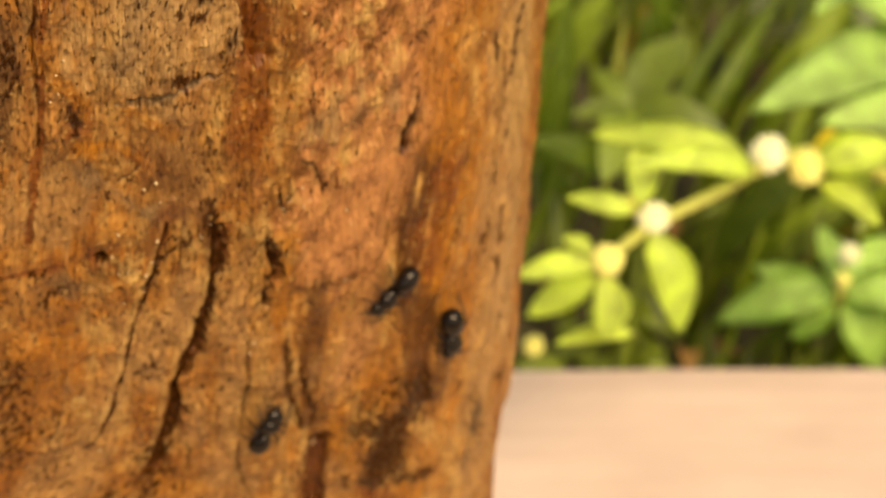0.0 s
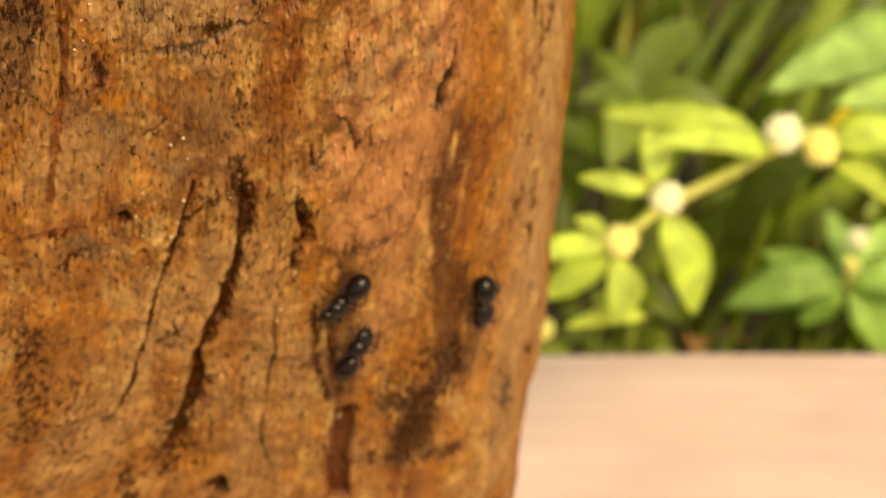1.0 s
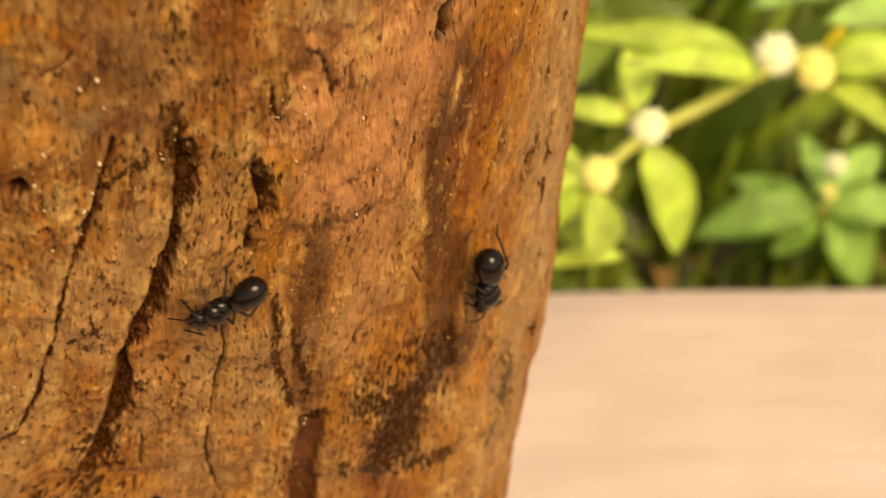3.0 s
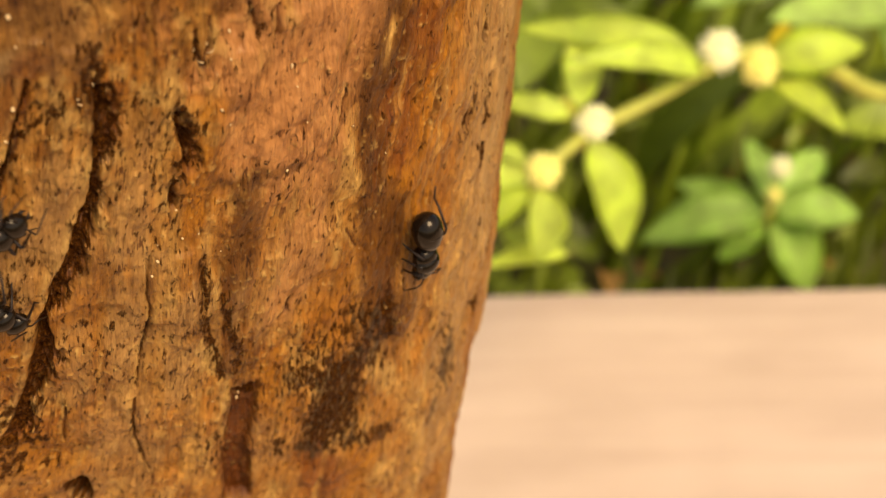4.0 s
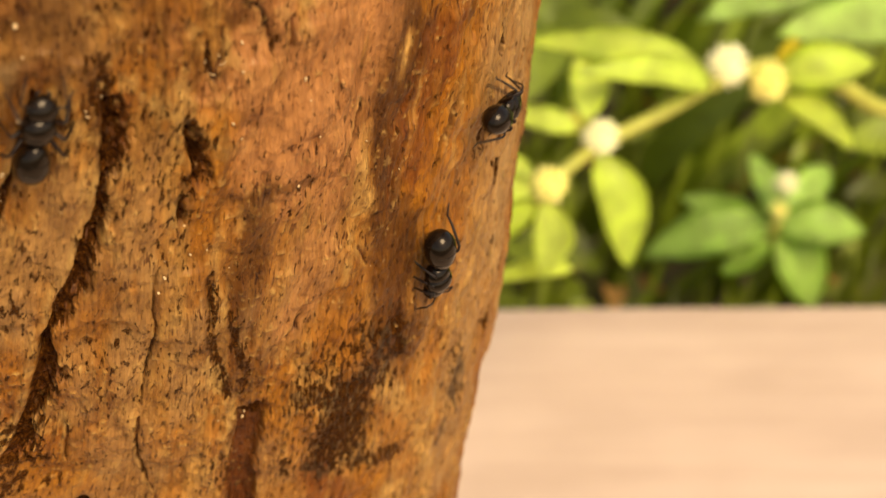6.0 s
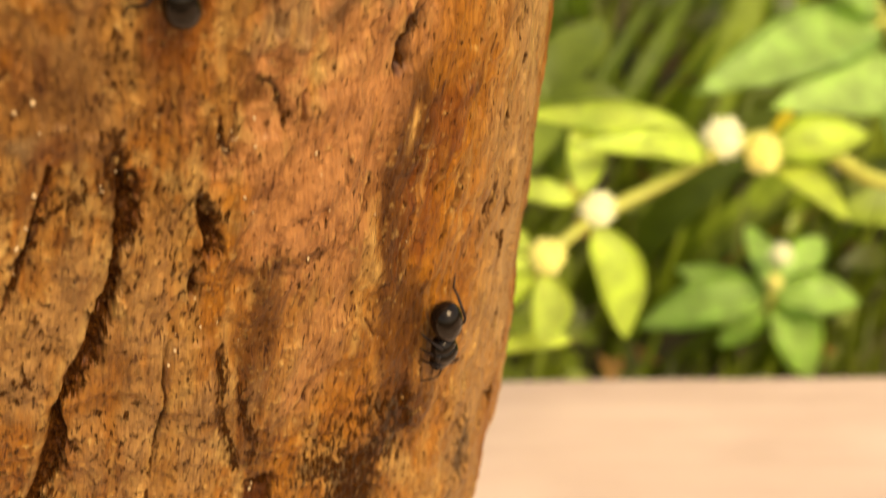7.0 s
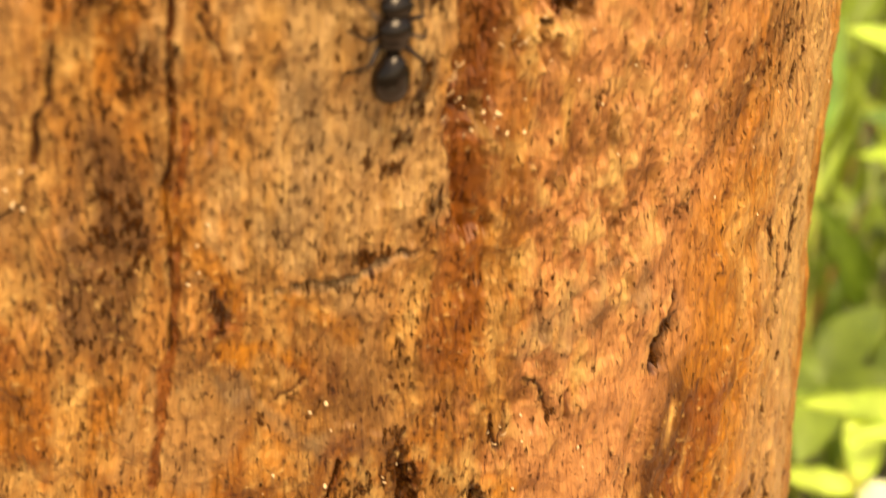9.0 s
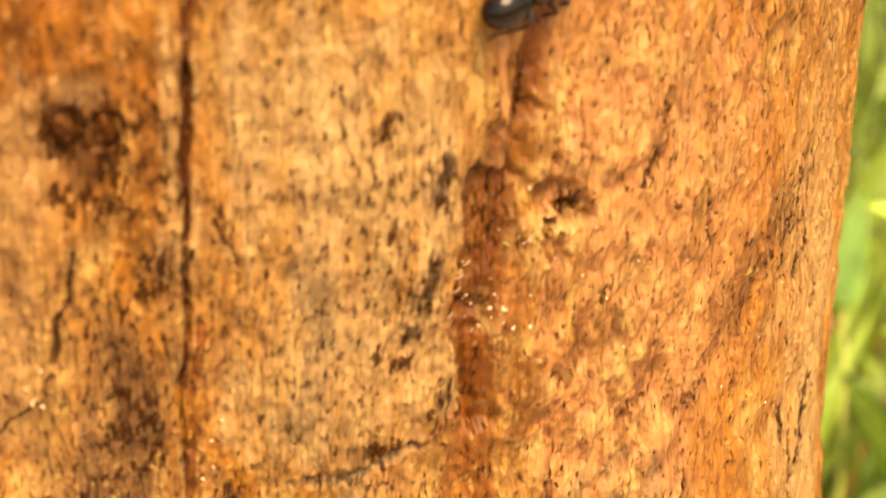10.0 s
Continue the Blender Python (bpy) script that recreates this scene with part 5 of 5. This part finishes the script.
leaf(PLANT3, (0.0886, 0.3323, 0.0864), (0.0717, 0.3372, 0.0822), 0.0066, LEAF_DULL)
leaf(PLANT3, (0.0946, 0.3260, 0.0886), (0.1052, 0.3131, 0.0816), 0.0101, LEAF_PALE)
leaf(PLANT3, (0.0895, 0.3306, 0.0948), (0.1090, 0.3491, 0.0994), 0.0117, LEAF_PALE)
leaf(PLANT3, (0.0793, 0.3520, 0.0970), (0.0468, 0.3564, 0.1186), 0.0145, LEAF)
leaf(PLANT3, (0.0806, 0.3491, 0.0925), (0.0557, 0.3467, 0.1031), 0.0105, LEAF_PALE)

PLANT4 = plant('strap_leaved_grass', 'clump of broad-bladed grass with arching pale green leaves', (0.06, 0.40, -0.088))
leaf(PLANT4, (0.0270, 0.385, -0.060), (0.0330, 0.412, 0.036), 0.0085, LEAF_GRASS)
leaf(PLANT4, (0.0700, 0.395, -0.045), (0.1120, 0.452, -0.002), 0.0075, LEAF_GRASS)
leaf(PLANT4, (0.0560, 0.385, -0.040), (0.0940, 0.432, 0.004), 0.0065, LEAF_GRASS)
leaf(PLANT4, (0.0500, 0.415, -0.055), (0.0720, 0.455, 0.004), 0.0070, LEAF_GRASS)
leaf(PLANT4, (0.0440, 0.360, -0.012), (0.0200, 0.362, 0.000), 0.0130, LEAF_GRASS)
leaf(PLANT4, (0.0560, 0.452, 0.040), (0.0600, 0.447, 0.082), 0.0120, LEAF_PALE)
leaf(PLANT4, (0.0700, 0.430, -0.010), (0.0520, 0.425, 0.034), 0.0120, LEAF_GRASS)
stem(PLANT4, [(0.050, 0.405, -0.06), (0.054, 0.43, 0.0), (0.056, 0.45, 0.04)], 0.0010)


def undergrowth():
    """The mass of small leaves, strap leaves and blades behind the board."""
    rng = random.Random(7)
    bm = bmesh.new()
    for k in range(2800):
        y = 0.295 + 1.3 * rng.random() ** 1.6
        x = rng.uniform(-0.6, 0.8)
        z = -0.078 + rng.random() ** 1.5 * (0.03 + 0.05 * min(1, (y - 0.28) / 0.12))
        a, lift = rng.uniform(0, 6.28), rng.uniform(-0.2, 0.7)
        size = rng.uniform(0.008, 0.02)
        tip = Vector((math.cos(a) * math.cos(lift), math.sin(a) * math.cos(lift), math.sin(lift))) * size
        leaf_shape(bm, (x, y, z), Vector((x, y, z)) + tip, size * rng.uniform(0.3, 0.5), 0.12, 0.25, k, 4)
    for k in range(300):
        x, y, a, size = rng.uniform(-0.1, 0.5), rng.uniform(0.29, 0.32), rng.uniform(0, 6.28), rng.uniform(0.006, 0.013)
        z = rng.uniform(-0.08, -0.045)
        leaf_shape(bm, (x, y, z), (x + math.cos(a) * size, y + math.sin(a) * size * 0.6, z + 0.3 * size), size * 0.42, 0.12, 0.25, k, 4)
    for k in range(4200):
        y = 0.31 + 1.2 * rng.random() ** 1.5
        x = rng.gauss(0.15, 0.36)
        a, h = rng.gauss(0.6, 1.0), rng.uniform(0.04, 0.13) * min(1, 0.35 + (y - 0.3) / 0.25)
        lean = rng.uniform(0.1, 0.7) * h
        leaf_shape(bm, (x, y, -0.09), (x + math.cos(a) * lean, y + math.sin(a) * lean, -0.09 + h), rng.uniform(0.002, 0.005), 0.15, 0.2, k, 4)
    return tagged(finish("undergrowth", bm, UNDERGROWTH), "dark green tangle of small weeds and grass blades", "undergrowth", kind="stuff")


def broad_undergrowth():
    """Loose tiers of broad leaves and arching strap leaves, with shaded gaps between them."""
    rng = random.Random(21)
    bm = bmesh.new()
    for k in range(150):
        x, y = rng.uniform(-0.35, 0.6), 0.36 + 0.9 * rng.random() ** 1.4
        z, turn = rng.uniform(-0.07, 0.0), rng.uniform(0, 6.28)
        for q in range(rng.randint(3, 6)):
            a, size = turn + 1.25 * q + rng.uniform(-0.3, 0.3), rng.uniform(0.018, 0.040)
            lift = rng.uniform(-0.3, 0.5)
            tip = Vector((math.cos(a) * math.cos(lift), math.sin(a) * math.cos(lift), math.sin(lift))) * size
            leaf_shape(bm, (x, y, z), Vector((x, y, z)) + tip, size * rng.uniform(0.36, 0.5), 0.14, 0.22, k + q, 7)
    for k in range(330):
        x, y = rng.uniform(-0.3, 0.55), 0.37 + 1.0 * rng.random() ** 1.4
        a, h = rng.gauss(0.9, 0.7), rng.uniform(0.06, 0.16)
        lean = rng.uniform(0.3, 0.9) * h
        leaf_shape(bm, (x, y, -0.09), (x + math.cos(a) * lean, y + math.sin(a) * lean, -0.09 + h), rng.uniform(0.005, 0.011), 0.2, 0.2, k, 8)
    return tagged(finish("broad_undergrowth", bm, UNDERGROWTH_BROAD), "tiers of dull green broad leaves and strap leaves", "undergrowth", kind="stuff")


broad_undergrowth()
undergrowth()


def leaf_litter():
    """Dry brown leaves and bent dead stalks among the weeds."""
    rng = random.Random(12)
    bm = bmesh.new()
    for k in range(170):
        x, y, a, size = rng.uniform(-0.5, 0.7), rng.uniform(0.30, 0.75), rng.uniform(0, 6.28), rng.uniform(0.008, 0.022)
        z = rng.uniform(-0.08, -0.04)
        leaf_shape(bm, (x, y, z), (x + math.cos(a) * size, y + math.sin(a) * size, z + rng.uniform(-0.3, 0.6) * size), size * 0.4, 0.2, 0.3, k, 4)
    for k in range(90):
        x, y, a, size = rng.uniform(-0.4, 0.6), rng.uniform(0.34, 0.7), rng.uniform(0, 6.28), rng.uniform(0.03, 0.09)
        leaf_shape(bm, (x, y, -0.088), (x + math.cos(a) * size, y + math.sin(a) * size * 0.4, -0.088 + size * 0.9), 0.0022, 0.15, 0.3, k, 4)
    return tagged(finish("leaf_litter", bm, DRY_LEAF), "dry brown leaves and dead stalks among the weeds", "leaf litter", kind="stuff")


leaf_litter()


# ---- ants: +y is ahead, z away from the wood; metres ----
def leg_mesh(reach, size):
    """Thigh, shin and foot of one leg, from the hip at the origin."""
    bm = bmesh.new()
    x, y = reach
    line = [(0, 0, 0), (x * 0.2, y * 0.14, 0.1), (x * 0.62, y * 0.42, 0.75), (x * 0.7, y * 0.5, 0.72), (x * 0.95, y * 0.86, -0.35), (x * 1.0, y * 0.98, -0.78), (x * 1.12, y * 1.3, -0.86)]
    thick = [0.11, 0.15, 0.11, 0.095, 0.08, 0.06, 0.04]
    tube(bm, [Vector(p) * size / 1000 for p in line], [r * size / 1000 for r in thick], 8)
    return bm


WALKING = ((1.25, 1.1), (1.6, -0.2), (1.7, -2.0))


def ant(label, size=1.0, ahead=0.0, stances=(WALKING, WALKING)):
    """A stocky ant; a negative ahead draws its head in against the thorax."""
    body = new("ant")
    tagged(body, label, "ant", "ants on the trunk")
    mm = 0.001 * size
    bm = bmesh.new()
    lumpy(bm, (0, -2.1 * mm, 1.25 * mm), (1.04 * mm, 1.5 * mm, 1.0 * mm), (radians(8), 0, 0), 28, 20, 0.16)
    gaster = finish("gaster", bm, CHITIN, body)
    for k, y in enumerate((-1.6, -2.3, -2.9)):
        bm = bmesh.new()
        span = math.sqrt(1 - ((y + 2.1) / 1.5) ** 2) * 1.02 * (1 - 0.16 * (y + 2.1) / 1.5)
        ring = [Vector((math.cos(q) * span, y, 1.25 + 0.139 * (y + 2.1) + math.sin(q) * span)) * mm for q in [2 * math.pi * i / 24 for i in range(25)]]
        tube(bm, ring, [0.016 * mm] * 25, 5)
        finish("gaster_band", bm, CHITIN, gaster)
    bm = bmesh.new()
    lumpy(bm, (0, -0.68 * mm, 1.0 * mm), (0.36 * mm, 0.2 * mm, 0.46 * mm), None, 14, 10)
    tube(bm, [Vector(p) * mm for p in ((0, -1.2, 0.9), (0, -0.8, 0.82), (0, -0.35, 0.9))], [0.2 * mm] * 3, 8)
    finish("petiole", bm, CHITIN, body)
    bm = bmesh.new()
    lumpy(bm, (0, -0.05 * mm, 1.1 * mm), (0.9 * mm, 0.74 * mm, 0.74 * mm), None, 18, 12, -0.1)
    lumpy(bm, (0, 0.6 * mm, 1.2 * mm), (1.0 * mm, 0.84 * mm, 0.82 * mm), None, 18, 12, 0.08)
    tube(bm, [Vector(p) * mm for p in ((0, 0.9, 1.2), (0, 1.2, 1.15), (0, 1.5 + ahead, 1.05))], [0.5 * mm, 0.36 * mm, 0.3 * mm], 10)
    finish("thorax", bm, CHITIN, body)
    bm = bmesh.new()
    h = 1.85 + ahead
    lumpy(bm, (0, h * mm, (1.05 + 0.3 * ahead) * mm), (0.9 * mm, 0.8 * mm, 0.62 * mm), (radians(-22), 0, 0), 22, 14, 0.16)
    head = finish("head", bm, CHITIN, body)
    for side in (-1, 1):
        bm = bmesh.new()
        lumpy(bm, (0.79 * side * mm, h * mm, 1.28 * mm), (0.12 * mm, 0.19 * mm, 0.17 * mm), None, 12, 8)
        finish("eye", bm, CHITIN, head)
        bm = bmesh.new()
        tube(bm, [Vector(p) * mm for p in ((0.28 * side, h + 0.5, 0.8), (0.34 * side, h + 0.8, 0.7), (0.1 * side, h + 1.0, 0.62))], [0.15 * mm, 0.12 * mm, 0.03 * mm], 8)
        finish("mandible", bm, CHITIN_LEG, head)
        bm = bmesh.new()
        tube(bm, [Vector(p) * mm for p in ((0.25 * side, h + 0.4, 1.3), (0.75 * side, h + 0.5, 1.5), (1.2 * side, h + 0.5, 1.45), (1.25 * side, h + 0.6, 1.35), (1.1 * side, h + 1.2, 0.8), (0.95 * side, h + 1.8, 0.3))], [0.06 * mm, 0.055 * mm, 0.06 * mm, 0.06 * mm, 0.055 * mm, 0.05 * mm], 7)
        finish("antenna", bm, CHITIN_LEG, head)
    legs = []
    for side, stance in ((-1, stances[0]), (1, stances[1])):
        for rank, y in enumerate((0.85, 0.3, -0.2)):
            leg = finish("leg", leg_mesh((stance[rank][0] * side, stance[rank][1]), size), CHITIN_LEG, body)
            leg.location = (0.4 * side * mm, y * mm, 0.86 * mm)
            legs.append((leg, side, rank))
    return body, legs


def on_trunk(angle, v, heading, lift=0.0):
    """The pose of a thing on the trunk: angle round it, millimetres up it, heading clockwise from up."""
    a = radians(angle)
    row = int(np.clip(np.searchsorted(level, v), 1, len(level) - 1))
    col = int(np.argmin(np.abs(TH[row] - a)))
    dent = float(HEIGHT[max(row - 8, 0):row + 9, max(col - 8, 0):col + 9].mean())
    r = float(trunk_radius(np.array(v)) * flattened(np.array(a))) + dent
    ax, ay = (float(q) for q in trunk_axis(np.array(v)))
    at = Vector((ax + r * math.sin(a), ay - r * math.cos(a), v + FLOOR)) / 1000
    here = lambda p, q: Vector((float(trunk_axis(np.array(q))[0]) + float(trunk_radius(np.array(q)) * flattened(np.array(p))) * math.sin(p), float(trunk_axis(np.array(q))[1]) - float(trunk_radius(np.array(q)) * flattened(np.array(p))) * math.cos(p), q))
    round_it = (here(a + 0.01, v) - here(a - 0.01, v)).normalized()
    up_it = (here(a, v + 1) - here(a, v - 1)).normalized()
    out = round_it.cross(up_it).normalized()
    side = up_it.cross(out).normalized()
    h = radians(heading)
    ahead = up_it * math.cos(h) + side * math.sin(h)
    turn = Matrix((ahead.cross(out), ahead, out)).transposed().to_4x4()
    return Matrix.Translation(at + out * lift / 1000) @ turn


resting_ant, _ = ant("shiny black ant resting head down on the trunk", 1.1, -0.35, (((0.5, 0.5), (0.45, 0.0), (1.5, -2.9)), ((0.55, 0.6), (0.6, 0.1), (0.5, -0.6))))
resting_ant.matrix_world = on_trunk(45.1, -108.6, -177, 0.1)
roaming_ant, roaming_legs = ant("shiny black ant walking across the cracked wood", 0.95)
crossing_ant, crossing_legs = ant("black ant hurrying round the side of the trunk", 0.95)

ANT_B = [
    (0, 35.8, -98.6, -116),
    (0.2, 28.3, -99.1, -120),
    (0.4, 27.5, -99.4, -128),
    (0.6, 25.3, -99.3, -129),
    (0.8, 25.2, -99.6, -127),
    (1, 23.4, -99.7, -123),
    (1.2, 18.0, -99.5, -128),
    (1.4, 13.0, -99.9, -105),
    (1.6, 6.0, -101.5, -112),
    (1.8, -5.4, -104.6, -116),
    (2, -8.9, -101.6, -83),
    (2.2, -10.7, -100.1, -70),
    (2.6, -10.0, -95.2, -27),
    (3.2, -4.0, -93.6, 2),
    (3.8, 2.3, -92.8, 60),
    (4.3, 6.1, -94.9, 120),
    (4.5, 3.8, -94.9, 175),
    (4.8, 0.5, -95.4, 229),
    (5.2, -0.2, -92.1, 325),
    (5.8, 8.7, -86.3, 389),
    (6.3, 19.4, -81.6, 397),
    (6.5, 23.0, -78.5, 409),
    (6.8, 25.0, -74.8, 372),
    (7.1, 25.9, -70.5, 359),
    (7.3, 25.2, -69.2, 360),
    (7.5, 26.3, -66.0, 373),
    (7.8, 26.8, -65.7, 404),
    (8, 27.1, -65.3, 404),
    (8.2, 26.6, -64.5, 403),
    (8.5, 27.6, -62.0, 393),
    (8.8, 25.6, -60.4, 389),
    (9, 26.7, -55.5, 380),
    (9.2, 30.2, -52.7, 404),
    (9.5, 33.7, -47.2, 440),
    (9.8, 36.2, -46.3, 443),
    (10, 37.2, -44.5, 443),
]

ANT_C = [
    (0, 10.8, -110.9, 43),
    (0.2, 9.6, -112.5, 86),
    (0.4, 20.8, -108.3, 56),
    (0.6, 23.1, -106.7, 48),
    (0.8, 23.1, -107.8, 41),
    (1, 22.9, -106.2, 41),
    (1.2, 23.5, -105.3, 41),
    (1.4, 25.1, -104.8, 32),
    (1.6, 27.5, -102.8, 31),
    (1.8, 28.7, -100.7, 24),
    (2, 27.8, -98.1, -22),
    (2.2, 25.5, -98.1, -68),
    (2.4, 23.1, -98.5, -90),
    (2.6, 19.7, -99.6, -100),
    (2.8, 18.2, -99.6, -96),
    (3, 14.7, -98.7, -106),
    (3.2, 12.3, -99.5, -93),
    (3.5, 6.2, -97.9, -72),
    (3.8, 2.1, -98.7, -146),
    (4, 0.0, -100.1, -199),
    (4.3, 2.8, -102.7, -258),
    (4.5, 9.6, -102.9, -253),
    (4.6, 12.9, -103.4, -241),
    (4.7, 15.2, -105.4, -215),
    (4.8, 15.9, -106.3, -206),
    (4.9, 17.2, -107.6, -210),
    (5, 21.9, -108.9, -236),
    (5.1, 27.5, -108.9, -267),
    (5.2, 34.0, -107.7, -293),
    (5.35, 36.8, -104.2, -343),
    (5.5, 39.5, -99.8, -342),
    (5.7, 46.7, -97.5, -284),
    (6.3, 69.2, -98.0, -249),
    (6.45, 78.3, -95.9, -274),
    (6.6, 74.7, -91.1, -278),
    (7, 112.0, -78.0, -365),
    (7.3, 116.0, -70.0, -420),
    (7.6, 112.0, -76.0, -500),
    (8, 99.0, -93.0, -540),
    (8.1, 97.0, -96.0, -540),
    (8.2, 95.0, -99.9, -540),
    (8.3, 93.0, -103.7, -540),
    (8.4, 92.0, -107.6, -540),
    (8.6, 92.0, -116.1, -540),
    (9, 96.0, -125.0, -545),
    (10, 100.0, -160.0, -545),
]


def motions():
    for body, legs, rows in ((roaming_ant, roaming_legs, ANT_B), (crossing_ant, crossing_legs, ANT_C)):
        walk(body, [(t, on_trunk(a, v, h, 0.1)) for t, a, v, h in rows])
        for leg, side, rank in legs:
            place = leg.matrix_basis.translation.copy()
            phase = math.pi * ((rank + (side > 0)) % 2)
            keys = []
            for k in range(101):
                swing = math.sin(2 * math.pi * k * 0.1 / 0.3 + phase)
                keys.append((k * 0.1, pose(*place, 0, -6 * side * max(0, math.cos(2 * math.pi * k * 0.1 / 0.3 + phase)), 15 * swing * side)))
            walk(leg, keys)


motions()
